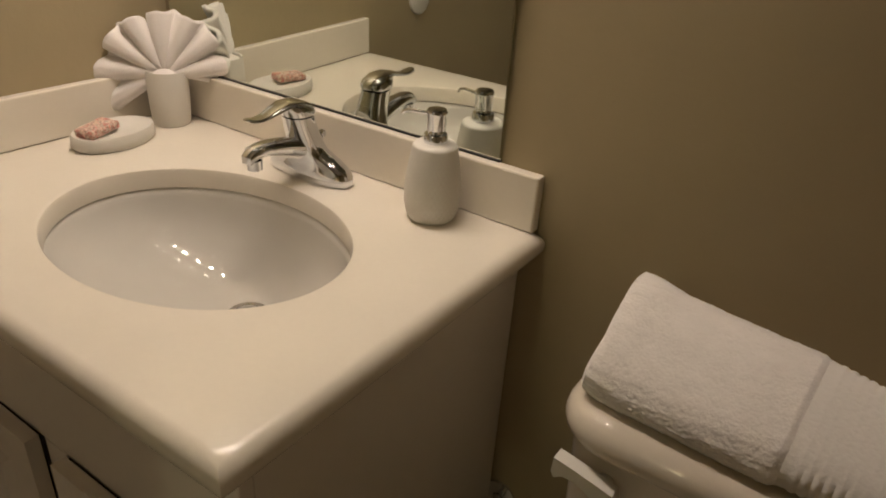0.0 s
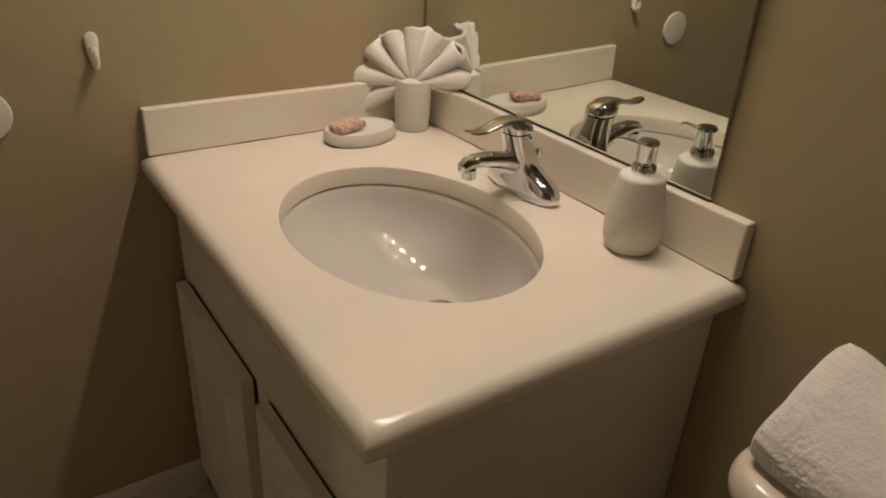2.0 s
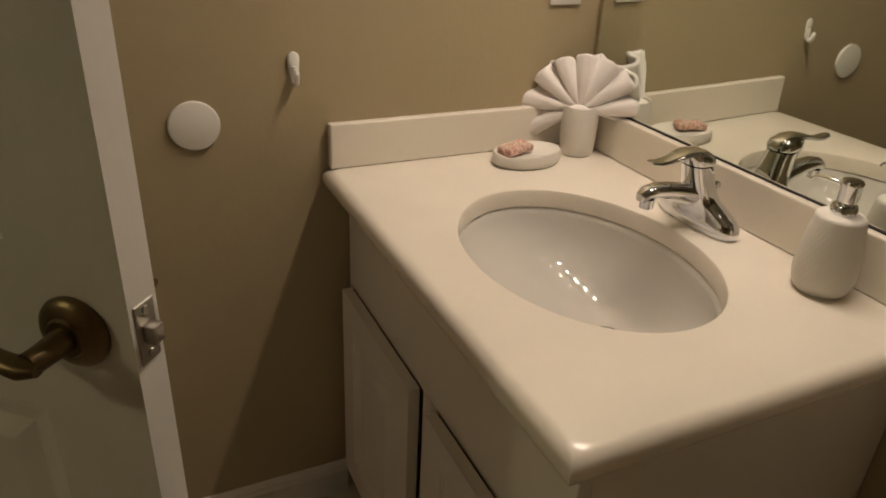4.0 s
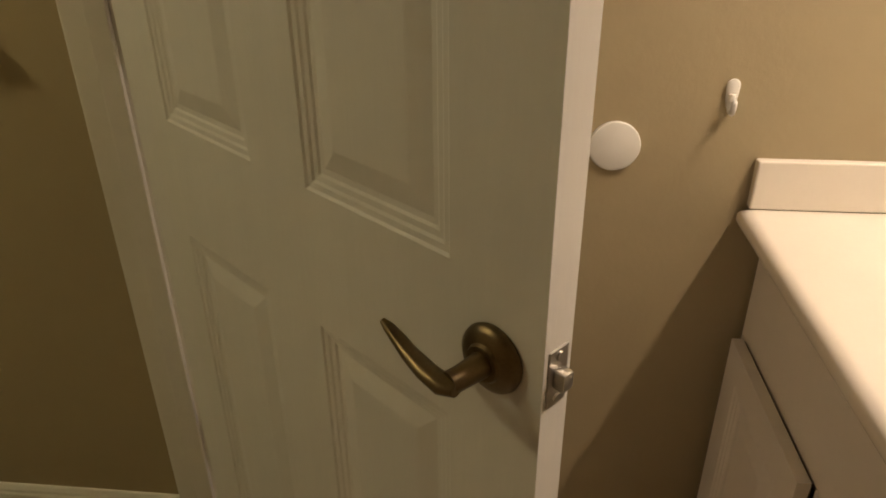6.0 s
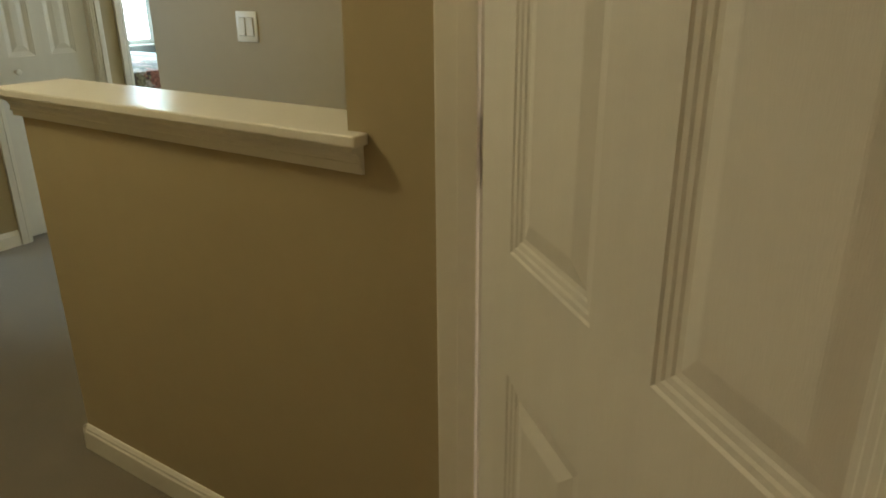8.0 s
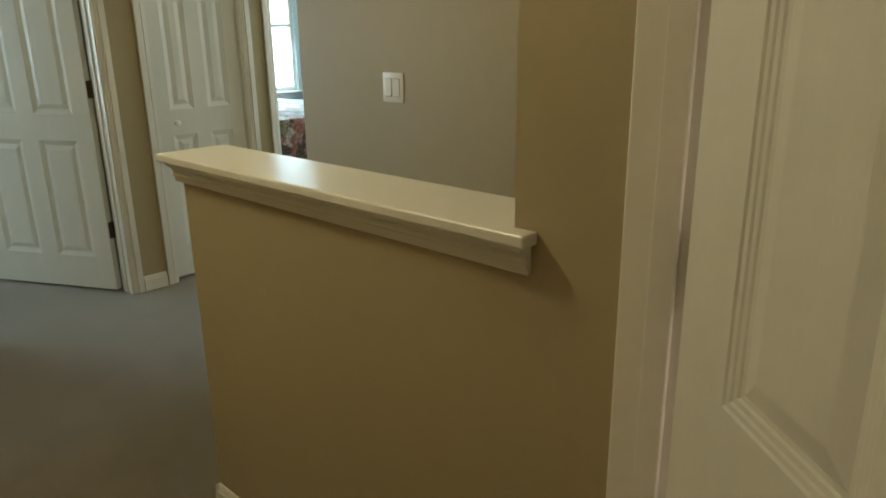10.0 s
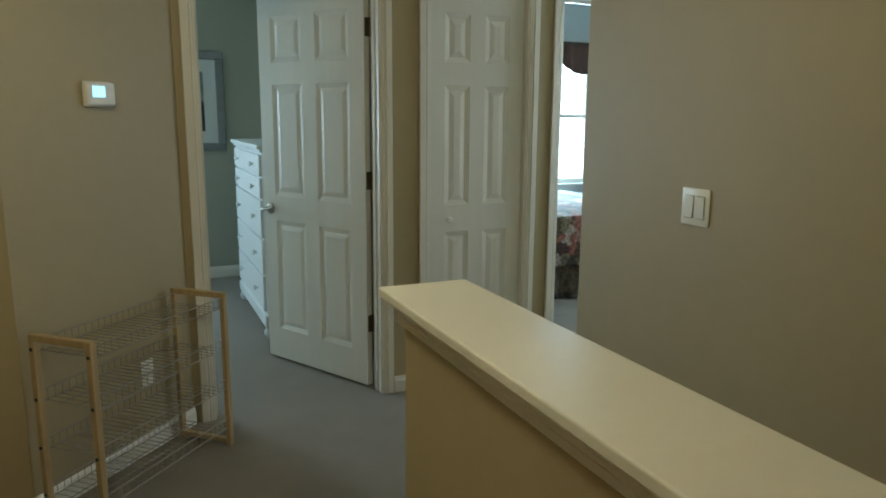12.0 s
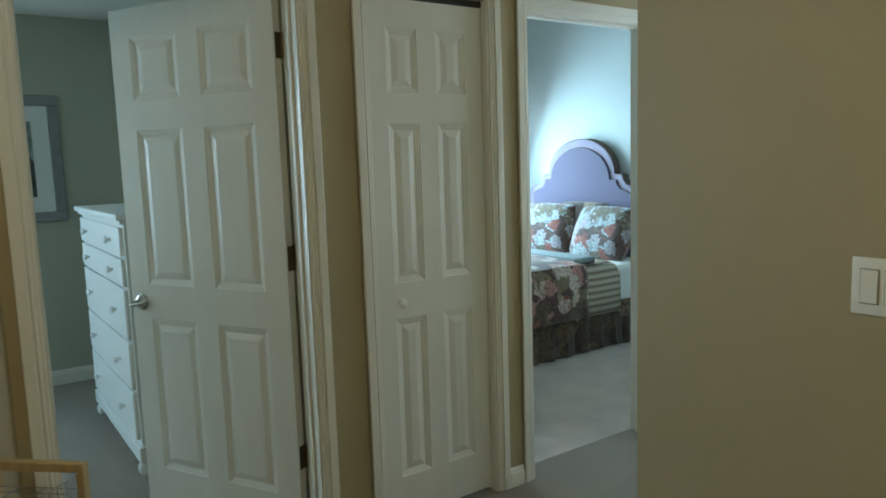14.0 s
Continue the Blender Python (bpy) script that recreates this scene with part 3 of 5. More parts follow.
# ------------------------------------------------------------------ vanity
VW, VD, ZT = 0.803, 0.569, 0.792
SPL = 0.083        # height of the splashes
cab = thing("vanity_cabinet", "white vanity base cabinet with two panelled doors under the sink", "cabinet", pose(0, 0, 0))
CX0, CX1, DT = 0.020, VW - 0.036, 0.556
CF = -0.525        # face of the cabinet frame
for row in (("side_panel", CX0, CX0 + 0.018, CF + 0.018, -0.003, 0.0, ZT - 0.0325), ("side_panel", CX1 - 0.018, CX1, CF + 0.018, -0.003, 0.0, ZT - 0.0325),
            ("bottom_panel", CX0 + 0.018, CX1 - 0.018, -0.50, -0.003, 0.09, 0.105), ("back_panel", CX0 + 0.018, CX1 - 0.018, -0.012, -0.003, 0.105, ZT - 0.0325),
            ("top_rail", CX0, CX1, CF, CF + 0.018, DT - 0.003, ZT - 0.0325), ("stile", CX0, CX0 + 0.034, CF, CF + 0.018, 0.10, DT - 0.0035),
            ("stile", CX1 - 0.034, CX1, CF, CF + 0.018, 0.10, DT - 0.0035), ("stile", 0.381, 0.431, CF, CF + 0.018, 0.10, DT - 0.0035),
            ("toe_kick", CX0 + 0.018, CX1 - 0.018, -0.46, -0.45, 0.0, 0.09)):
    bm = bmesh.new()
    box(bm, *row[1:], bevel=0.0012, seg=1)
    part(row[0], bm, M_CABINET, cab)


def cabinet_door(x0, x1, z0, z1):
    """An overlay door that stands 4 mm off the frame on its bumpers."""
    w = leaf_mesh(x1 - x0, z1 - z0, 0.019, 1, 0.058, 0, ((0.058, z1 - z0 - 0.058),))
    d = part("door", w, M_CABINET, cab, m=pose(x0, CF - 0.004 - 0.0095, z0))
    # dark strips stand in for the shade in the gap behind the door
    bm = bmesh.new()
    for xa, xb, za, zb in ((0.004, x1 - x0 - 0.004, z1 - z0 - 0.012, z1 - z0 - 0.003), (0.004, 0.012, 0.004, z1 - z0 - 0.012), (x1 - x0 - 0.012, x1 - x0 - 0.003, 0.004, z1 - z0 - 0.012)):
        box(bm, xa, xb, 0.0097, 0.0128, za, zb)
    part("gap_shade", bm, M_SHADOWGAP, d, "dark strips for the shade in the gap behind the door")


cabinet_door(CX0 + 0.022, 0.376, 0.105, DT)
cabinet_door(0.436, CX1 - 0.012, 0.105, DT)

top = thing("countertop", "cream cultured marble vanity top with oval undermount basin", "counter", pose(0, 0, 0))
SCX, SCY, SA, SB = 0.436, -0.301, 0.227, 0.171


def rect_ring(n_pts, inset, z):
    x0, x1, y0, y1 = 0.002 + inset, VW - inset, -VD + inset, -0.002 - inset
    out = []
    for a in n_pts:
        dx, dy = math.cos(a), math.sin(a)
        k = min(((x1 if dx > 0 else x0) - SCX) / dx if abs(dx) > 1e-6 else 9, ((y1 if dy > 0 else y0) - SCY) / dy if abs(dy) > 1e-6 else 9)
        out.append((SCX + dx * k, SCY + dy * k, z))
    return out


ANGS = sorted([2 * math.pi * k / 96 for k in range(96)] + [math.atan2(y - SCY, x - SCX) % (2 * math.pi) for x in (0.002, VW) for y in (-VD, -0.002)])
bm = bmesh.new()
R = 0.0185
spec = [[(SCX + (SA - 0.0) * math.cos(a), SCY + (SB - 0.0) * math.sin(a), ZT - 0.032) for a in ANGS],
        [(SCX + SA * math.cos(a), SCY + SB * math.sin(a), ZT - 0.006) for a in ANGS],
        [(SCX + (SA + 0.002) * math.cos(a), SCY + (SB + 0.002) * math.sin(a), ZT - 0.0015) for a in ANGS],
        [(SCX + (SA + 0.006) * math.cos(a), SCY + (SB + 0.006) * math.sin(a), ZT) for a in ANGS]]
for k in range(0, 7):
    th = k / 6 * math.pi / 2
    spec.append(rect_ring(ANGS, R * (1 - math.sin(th)), ZT - R * (1 - math.cos(th))))
for k in range(1, 7):
    th = k / 6 * math.pi / 2
    spec.append(rect_ring(ANGS, R * (1 - math.cos(th)), ZT - 0.040 + R * (1 - math.sin(th))))
rings = [[bm.verts.new(p) for p in r] for r in spec]
rings.append(rings[0])
for a, b in zip(rings, rings[1:]):
    for k in range(len(ANGS)):
        bm.faces.new((a[k], a[(k + 1) % len(ANGS)], b[(k + 1) % len(ANGS)], b[k]))
part("slab", bm, M_COUNTER, top, smooth=True)
bm = bmesh.new()
box(bm, 0.020, 0.789, -0.020, -0.001, ZT + 0.0005, ZT + SPL, 0.003)
part("backsplash", bm, M_COUNTER, top)
bm = bmesh.new()
box(bm, 0.001, 0.0195, -0.557, -0.001, ZT + 0.0005, ZT + SPL, 0.003)
part("sidesplash", bm, M_COUNTER, top)
bm = bmesh.new()
prof = [(1.06, -0.0325), (1.012, -0.034), (0.990, -0.039), (0.978, -0.047), (0.950, -0.062), (0.895, -0.080), (0.81, -0.100), (0.69, -0.120), (0.54, -0.138), (0.38, -0.1515), (0.22, -0.160), (0.13, -0.1635)]
DRX_, DRY_, DRZ = 0.018, 0.058, -0.0305
slide = lambda z: max(0.0, (-z - 0.04) / 0.1235) ** 1.4
n = 96
rings = [[bm.verts.new((SCX + DRX_ * slide(z) + SA * s * math.cos(2 * math.pi * k / n), SCY + DRY_ * slide(z) + (SB * s) * math.sin(2 * math.pi * k / n), ZT + z)) for k in range(n)] for s, z in prof]
rings.append([bm.verts.new((SCX + DRX_ + 0.022 * math.cos(2 * math.pi * k / n), SCY + DRY_ + 0.022 * math.sin(2 * math.pi * k / n), ZT - 0.135 + DRZ)) for k in range(n)])
for a, b in zip(rings, rings[1:]):
    for k in range(n):
        bm.faces.new((a[k], a[(k + 1) % n], b[(k + 1) % n], b[k]))
part("basin", bm, M_PORCELAIN, top, "white glazed oval basin", True)
bm = bmesh.new()
lathe(bm, [(0.031, -0.1345), (0.030, -0.1295), (0.024, -0.1305), (0.0215, -0.135), (0.021, -0.16), (0, -0.16)], 32, (SCX + DRX_, SCY + DRY_, ZT + DRZ))
lathe(bm, [(0, -0.123), (0.010, -0.1238), (0.0175, -0.127), (0.0180, -0.131), (0, -0.135)], 28, (SCX + DRX_, SCY + DRY_, ZT + DRZ))
part("drain", bm, M_CHROME, top, "chrome pop-up drain", True)

# faucet
FXC, FYC = 0.422, -0.072
fau = thing("faucet", "polished chrome single-lever basin faucet on the vanity top", "faucet", pose(FXC, FYC, ZT))


def oval_loft(bm, rows, n=32):
    """Rows of (half length, half width, z, y shift), from the bottom up."""
    rings = []
    for a, b, z, s in rows:
        ring = []
        for k in range(n):
            c, d = math.cos(2 * math.pi * k / n), math.sin(2 * math.pi * k / n)
            e = 0.8
            ring.append(bm.verts.new((a * math.copysign(abs(c) ** e, c), b * math.copysign(abs(d) ** e, d) + s, z)))
        rings.append(ring)
    for p, q in zip(rings, rings[1:]):
        for k in range(n):
            bm.faces.new((p[k], p[(k + 1) % n], q[(k + 1) % n], q[k]))
    bm.faces.new(rings[0][::-1])
    bm.faces.new(rings[-1])


bm = bmesh.new()
oval_loft(bm, [(0.079, 0.0255, 0.0005, 0), (0.0815, 0.0275, 0.004, 0), (0.0820, 0.0275, 0.012, 0), (0.0795, 0.0265, 0.0195, 0), (0.072, 0.0255, 0.0265, 0), (0.058, 0.0250, 0.0335, -0.001), (0.045, 0.0245, 0.040, -0.003),
               (0.034, 0.0240, 0.047, -0.006), (0.0285, 0.0235, 0.058, -0.010), (0.0255, 0.0230, 0.072, -0.015), (0.0238, 0.0225, 0.088, -0.020), (0.0228, 0.0220, 0.102, -0.0245)])
part("body", bm, M_CHROME, fau, "", True)
bm = bmesh.new()
tube(bm, [(0, 0.002, 0.046), (0, -0.030, 0.055), (0, -0.055, 0.0615), (0, -0.080, 0.0665), (0, -0.100, 0.0680), (0, -0.114, 0.0660), (0, -0.1225, 0.0600), (0, -0.1245, 0.0535)], [0.0235, 0.0215, 0.0190, 0.0172, 0.0160, 0.0145, 0.0122, 0.0080], 24, 0.70)
part("spout", bm, M_CHROME, fau, "", True)
bm = bmesh.new()
lathe(bm, [(0, 0.0405), (0.0085, 0.0405), (0.0108, 0.042), (0.0112, 0.056), (0, 0.058)], 22, (0, -0.111, 0))
part("aerator", bm, M_CHROME, fau, "", True)
bm = bmesh.new()
oval_loft(bm, [(0.0222, 0.0215, 0.1032, -0.0245), (0.0246, 0.0242, 0.1050, -0.025), (0.0252, 0.0252, 0.1105, -0.026), (0.0238, 0.0245, 0.1175, -0.029), (0.0185, 0.0200, 0.1235, -0.034), (0.009, 0.011, 0.1268, -0.038), (0.002, 0.003, 0.1275, -0.040)])
tube(bm, [(0, -0.014, 0.1155), (0, -0.030, 0.1225), (0, -0.050, 0.1235), (0, -0.070, 0.1190), (0, -0.088, 0.1140), (0, -0.104, 0.1125), (0, -0.117, 0.1150), (0, -0.1225, 0.1175)], [0.020, 0.021, 0.0185, 0.0155, 0.0130, 0.0120, 0.0105, 0.0050], 20, 0.27)
part("lever_handle", bm, M_CHROME, fau, "", True)
bm = bmesh.new()
tube(bm, [(0.0, 0.024, 0.02), (0.0, 0.026, 0.058)], 0.0024, 8)
lathe(bm, [(0, 0.056), (0.006, 0.057), (0.0075, 0.061), (0.006, 0.066), (0, 0.068)], 14, (0, 0.026, 0))
part("lift_rod", bm, M_CHROME, fau, "", True)

# soap dish and wrapped soap
dish = thing("soap_dish", "oval white stoneware soap dish on the vanity top", "soap dish", pose(0.090, -0.192, ZT, 0, 0, 6))
bm = bmesh.new()
lathe(bm, [(0, 0.0), (0.90, 0.0), (0.985, 0.005), (1.0, 0.012), (0.985, 0.021), (0.955, 0.0245), (0.915, 0.0235), (0.80, 0.0195), (0, 0.018)], 56, sx=0.050, sy=0.073)
part("tray", bm, M_CERAMIC, dish, "", True)
bm = bmesh.new()
box(bm, -0.019, 0.019, -0.031, 0.031, 0, 0.012, 0.004, 2)
for v in bm.verts:
    v.co.z += 0.0022 * noise.noise(v.co * 70) + (0.002 if abs(v.co.y) > 0.026 and v.co.z > 0.006 else 0)
tagged(part("wrapped_soap", bm, M_SOAPWRAP, None, "small soap bar in a pink and cream wrapper on the dish", m=pose(0.088, -0.217, ZT + 0.0215, 5, 0, 14)), category="soap")

# tumbler with a fan-folded washcloth
cup = thing("tumbler", "white stoneware bathroom tumbler beside the backsplash", "tumbler", pose(0.076, -0.069, ZT))
bm = bmesh.new()
lathe(bm, [(0, 0), (0.029, 0), (0.0325, 0.004), (0.0345, 0.03), (0.0355, 0.065), (0.035, 0.092), (0.0340, 0.097), (0.0320, 0.096), (0.0315, 0.06), (0.029, 0.008), (0, 0.007)], 40)
part("body", bm, M_CERAMIC, cup, "", True)
bm = bmesh.new()
NT, NR, PLEATS = 168, 18, 8
fan = []
for i in range(NT + 1):
    u = i / NT
    th = radians(-10 + 216 * u)
    ph = u * PLEATS
    tri = math.sin(2 * math.pi * ph) * (0.8 + 0.2 * math.cos(4 * math.pi * ph))
    wob = 1 + 0.04 * math.sin(7 * u + 1.0) + 0.022 * math.sin(2 * math.pi * ph) ** 2
    rim = 0.107 * wob * (1 - 0.30 * math.exp(-((u - 0.535) / 0.020) ** 2)) * (1.0 + 0.10 * max(0.0, min(1.0, (u - 0.74) / 0.1)))
    row = []
    for j in range(NR + 1):
        r = 0.012 + (rim - 0.012) * j / NR
        amp = 0.019 * (r / 0.11) ** 0.8 * (1 + 0.15 * math.sin(11 * u))
        droop = -0.02 * (r / 0.11) ** 2 * max(0, (u - 0.7) / 0.3)
        row.append(bm.verts.new((r * math.cos(th), amp * tri + 0.02 * (r / 0.11) ** 2 * math.sin(3 * u), r * math.sin(th) * 1.0 + droop)))
    fan.append(row)
for i in range(NT):
    for j in range(NR):
        bm.faces.new((fan[i][j], fan[i + 1][j], fan[i + 1][j + 1], fan[i][j + 1]))
cloth = part("washcloth", bm, M_TOWEL, None, "white washcloth folded as a pleated fan in the tumbler", True, pose(0.076, -0.071, ZT + 0.088, 0, 0, 45))
tagged(cloth, category="washcloth")
sol = cloth.modifiers.new("thick", "SOLIDIFY")
sol.thickness = 0.008
bm = bmesh.new()
lathe(bm, [(0, 0.02), (0.022, 0.02), (0.030, 0.075), (0.027, 0.092), (0.012, 0.100), (0, 0.102)], 18)
plug = part("tucked_cloth", bm, M_TOWEL, cloth, smooth=True, m=Matrix.Translation((0, 0, -0.088)))

# soap dispenser
disp = thing("soap_dispenser", "white ribbed stoneware soap dispenser with chrome pump", "soap dispenser", pose(0.651, -0.066, ZT))
bm = bmesh.new()
N_Z, N_A = 70, 128
base = [(0.0, 0.0315), (0.004, 0.0352), (0.012, 0.0390), (0.026, 0.0416), (0.040, 0.0418), (0.060, 0.0400), (0.080, 0.0370), (0.095, 0.0345), (0.104, 0.0331), (0.1075, 0.0322), (0.110, 0.0295)]
rings = []
for k in range(N_Z + 1):
    z = 0.110 * k / N_Z
    r = 0.955 * float(np.interp(z, [b[0] for b in base], [b[1] for b in base]))
    fade = min(1.0, max(0.0, min(z - 0.008, 0.100 - z) / 0.008))
    rings.append([bm.verts.new(((r + fade * 0.00060 * math.sin(k * 1.55) * math.sin(32 * a + (k // 4 % 2) * math.pi)) * math.cos(a), (r + fade * 0.00060 * math.sin(k * 1.55) * math.sin(32 * a + (k // 4 % 2) * math.pi)) * math.sin(a), z))
                  for a in (2 * math.pi * q / N_A for q in range(N_A))])
for r, z in ((0.022, 0.1118), (0.015, 0.1122)):
    rings.append([bm.verts.new((r * math.cos(2 * math.pi * q / N_A), r * math.sin(2 * math.pi * q / N_A), z)) for q in range(N_A)])
for a, b in zip(rings, rings[1:]):
    for q in range(N_A):
        bm.faces.new((a[q], a[(q + 1) % N_A], b[(q + 1) % N_A], b[q]))
bm.faces.new(rings[0][::-1])
bm.faces.new(rings[-1])
part("bottle", bm, M_CERAMIC, disp, "", True)
bm = bmesh.new()
lathe(bm, [(0, 0.111), (0.0160, 0.111), (0.0165, 0.113), (0.0165, 0.1215), (0.0155, 0.1235), (0.0110, 0.1250), (0.0100, 0.1275), (0.0125, 0.1290), (0.0132, 0.1315), (0.0132, 0.1500), (0.0142, 0.1515), (0.0142, 0.1550), (0.0125, 0.1572), (0.006, 0.1582), (0, 0.1584)], 32)
part("pump", bm, M_CHROME, disp, "", True)
bm = bmesh.new()
tube(bm, [(0, 0, 0.1480), (-0.022, -0.004, 0.1490), (-0.038, -0.007, 0.1490), (-0.047, -0.008, 0.1465), (-0.051, -0.009, 0.1415)], [0.0030, 0.0026, 0.0025, 0.0023, 0.0021], 10)
part("nozzle", bm, M_CHROME, disp, "", True)

# mirror
MX0, MX1, MZ0, MZ1 = 0.018, 0.720, ZT + SPL + 0.0025, 1.86
mir = thing("wall_mirror_glass", "frameless bevelled mirror above the vanity", "mirror", pose(0, 0, MZ0, 1.0) @ pose(0, 0, -MZ0))
bm = bmesh.new()
ring = []
for y, i in ((-0.001, 0), (-0.0045, 0), (-0.0055, 0.0016)):
    ring.append([bm.verts.new(p) for p in ((MX0 + i, y, MZ0 + i), (MX1 - i, y, MZ0 + i), (MX1 - i, y, MZ1 - i), (MX0 + i, y, MZ1 - i))])
for a, b in zip(ring, ring[1:]):
    for k in range(4):
        bm.faces.new((a[k], a[(k + 1) % 4], b[(k + 1) % 4], b[k]))
bm.faces.new(ring[0][::-1])
bm.faces.new(ring[-1])
part("glass", bm, M_MIRROR, mir)
part("bottom_channel", boxes((MX0, MX1, -0.0075, -0.001, MZ0 - 0.0020, MZ0 + 0.001)), M_DARK, mir, "thin dark mirror edge")
for cx in (0.12, 0.60):
    bm = bmesh.new()
    box(bm, cx - 0.008, cx + 0.008, -0.011, -0.001, MZ0 - 0.0026, MZ0 + 0.006, 0.001, 1)
    part("clip", bm, M_PLASTIC, mir, "clear plastic mirror clip")

# vanity light above the mirror
vl = thing("vanity_light", "chrome vanity light bar with frosted globe bulbs", "wall lamp", pose(0.40, 0, 1.98))
bm = bmesh.new()
box(bm, -0.34, 0.34, -0.045, -0.001, -0.05, 0.05, 0.004)
part("bar", bm, M_CHROME, vl)
for n in range(5):
    bm = bmesh.new()
    lathe(bm, [(0, -0.030), (0.012, -0.0275), (0.022, -0.020), (0.029, -0.008), (0.030, 0.002), (0.026, 0.014), (0.017, 0.024), (0.013, 0.034), (0.013, 0.112), (0, 0.112)], 20)
    part("bulb", bm, M_BULB, vl, "frosted globe bulb", True, pose(-0.24 + 0.12 * n, -0.145, -0.034, 68))

# ------------------------------------------------------------------ toilet and towel
TX0, TX1, TZ = 0.944, 1.415, 0.728
toi = thing("toilet", "bone-coloured porcelain toilet with tank lid", "toilet", pose(0, 0, 0))


def round_slab(bm, x0, x1, y0, y1, rows, rad, n=10):
    """Rounded rectangles stacked by rows of (inset, z)."""
    rings = []
    for inset, z in rows:
        ring = []
        for cx, cy, a0 in ((x1 - rad, y1 - rad, 0), (x0 + rad, y1 - rad, 90), (x0 + rad, y0 + rad, 180), (x1 - rad, y0 + rad, 270)):
            for k in range(n):
                a = radians(a0 + 90 * k / (n - 1))
                r = rad - inset
                ring.append(bm.verts.new((cx + r * math.cos(a), cy + r * math.sin(a), z)))
        rings.append(ring)
    for p, q in zip(rings, rings[1:]):
        m = len(p)
        for k in range(m):
            bm.faces.new((p[k], p[(k + 1) % m], q[(k + 1) % m], q[k]))
    bm.faces.new(rings[0][::-1])
    bm.faces.new(rings[-1])


bm = bmesh.new()
round_slab(bm, TX0 + 0.012, TX1 - 0.012, -0.232, -0.022, [(0.03, 0.38), (0.012, 0.40), (0.008, 0.55), (0.0, 0.688)], 0.05)
part("tank", bm, M_TANK, toi, "", True)
bm = bmesh.new()
round_slab(bm, TX0, TX1, -0.250, -0.012, [(0.014, 0.686), (0.004, 0.688), (0.0, 0.693), (-0.001, 0.700), (0.0, 0.707), (0.003, 0.714), (0.008, 0.7195), (0.015, 0.7235), (0.024, 0.7265), (0.034, 0.728)], 0.070)
part("tank_lid", bm, M_TANK, toi, "", True)
bm = bmesh.new()
tube(bm, [(TX0 + 0.072, -0.230, 0.645), (TX0 + 0.072, -0.246, 0.645)], 0.011, 14)
outline = [(0.022, 0.676), (0.046, 0.672), (0.072, 0.667), (0.092, 0.662), (0.096, 0.650), (0.090, 0.640), (0.074, 0.642), (0.062, 0.650), (0.048, 0.656), (0.034, 0.655), (0.025, 0.648), (0.021, 0.656)]
extrude_profile(bm, outline, Matrix(((0, 1, 0, TX0), (-1, 0, 0, -0.246), (0, 0, 1, 0), (0, 0, 0, 1))), 0.018)
bmesh.ops.bevel(bm, geom=[e for e in bm.edges if e.calc_face_angle(0) > 1.2], offset=0.0015, segments=2, affect="EDGES")
part("flush_lever", bm, M_PLASTIC, toi, "white flush lever", True)
bm = bmesh.new()
lathe(bm, [(0, 0), (0.11, 0), (0.115, 0.02), (0.10, 0.10), (0.13, 0.22), (0.175, 0.34), (0.185, 0.385), (0.17, 0.395), (0, 0.395)], 40, ((TX0 + TX1) / 2, -0.47, 0), 1.0, 1.25)
part("bowl", bm, M_TANK, toi, "", True)
bm = bmesh.new()
lathe(bm, [(0, 0.396), (0.186, 0.396), (0.190, 0.405), (0.186, 0.425), (0.17, 0.432), (0, 0.436)], 40, ((TX0 + TX1) / 2, -0.465, 0), 1.0, 1.22)
part("seat_lid", bm, M_TANK, toi, "", True)


TOWEL_Y = (-0.070, -0.080, -0.081, -0.066, -0.036, 0.000, 0.030, 0.052, 0.066, 0.074, 0.074, 0.062, 0.020, -0.040)
TOWEL_Z = (0.000, 0.012, 0.030, 0.052, 0.075, 0.095, 0.105, 0.103, 0.088, 0.055, 0.020, 0.001, 0.000, 0.000)


val = thing("supply_valve", "chrome water supply valve on the wall beside the toilet", "valve", pose(0.787, 0, 0.272))
bm = bmesh.new()
lathe(bm, [(0.010, 0.0005), (0.030, 0.0005), (0.029, 0.004), (0.012, 0.009), (0.010, 0.009)], 24)
part("escutcheon", bm, M_CHROME, val, "", True, pose(0, 0, 0, 90))
bm = bmesh.new()
tube(bm, [(0, -0.008, 0), (0, -0.050, 0), (0, -0.078, 0)], [0.0085, 0.0085, 0.0105], 14)
tube(bm, [(0, -0.060, 0), (0, -0.060, 0.016), (0, -0.060, 0.026)], [0.008, 0.008, 0.0065], 12)
part("body", bm, M_CHROME, val, "", True)
bm = bmesh.new()
lathe(bm, [(0, 0), (0.016, 0), (0.0185, 0.004), (0.016, 0.009), (0, 0.010)], 20, (0, 0, 0), 1.0, 0.55)
part("handle", bm, M_CHROME, val, "oval chrome handle", True, pose(0, -0.078, 0, 90))
bm = bmesh.new()
tube(bm, [(0, -0.060, 0.024), (0.006, -0.062, 0.032), (0.030, -0.070, 0.030), (0.080, -0.090, 0.012), (0.150, -0.115, 0.012), (0.200, -0.125, 0.060), (0.212, -0.127, 0.112)], 0.0055, 10)
part("hose", bm, M_STEEL, val, "braided steel hose", True)


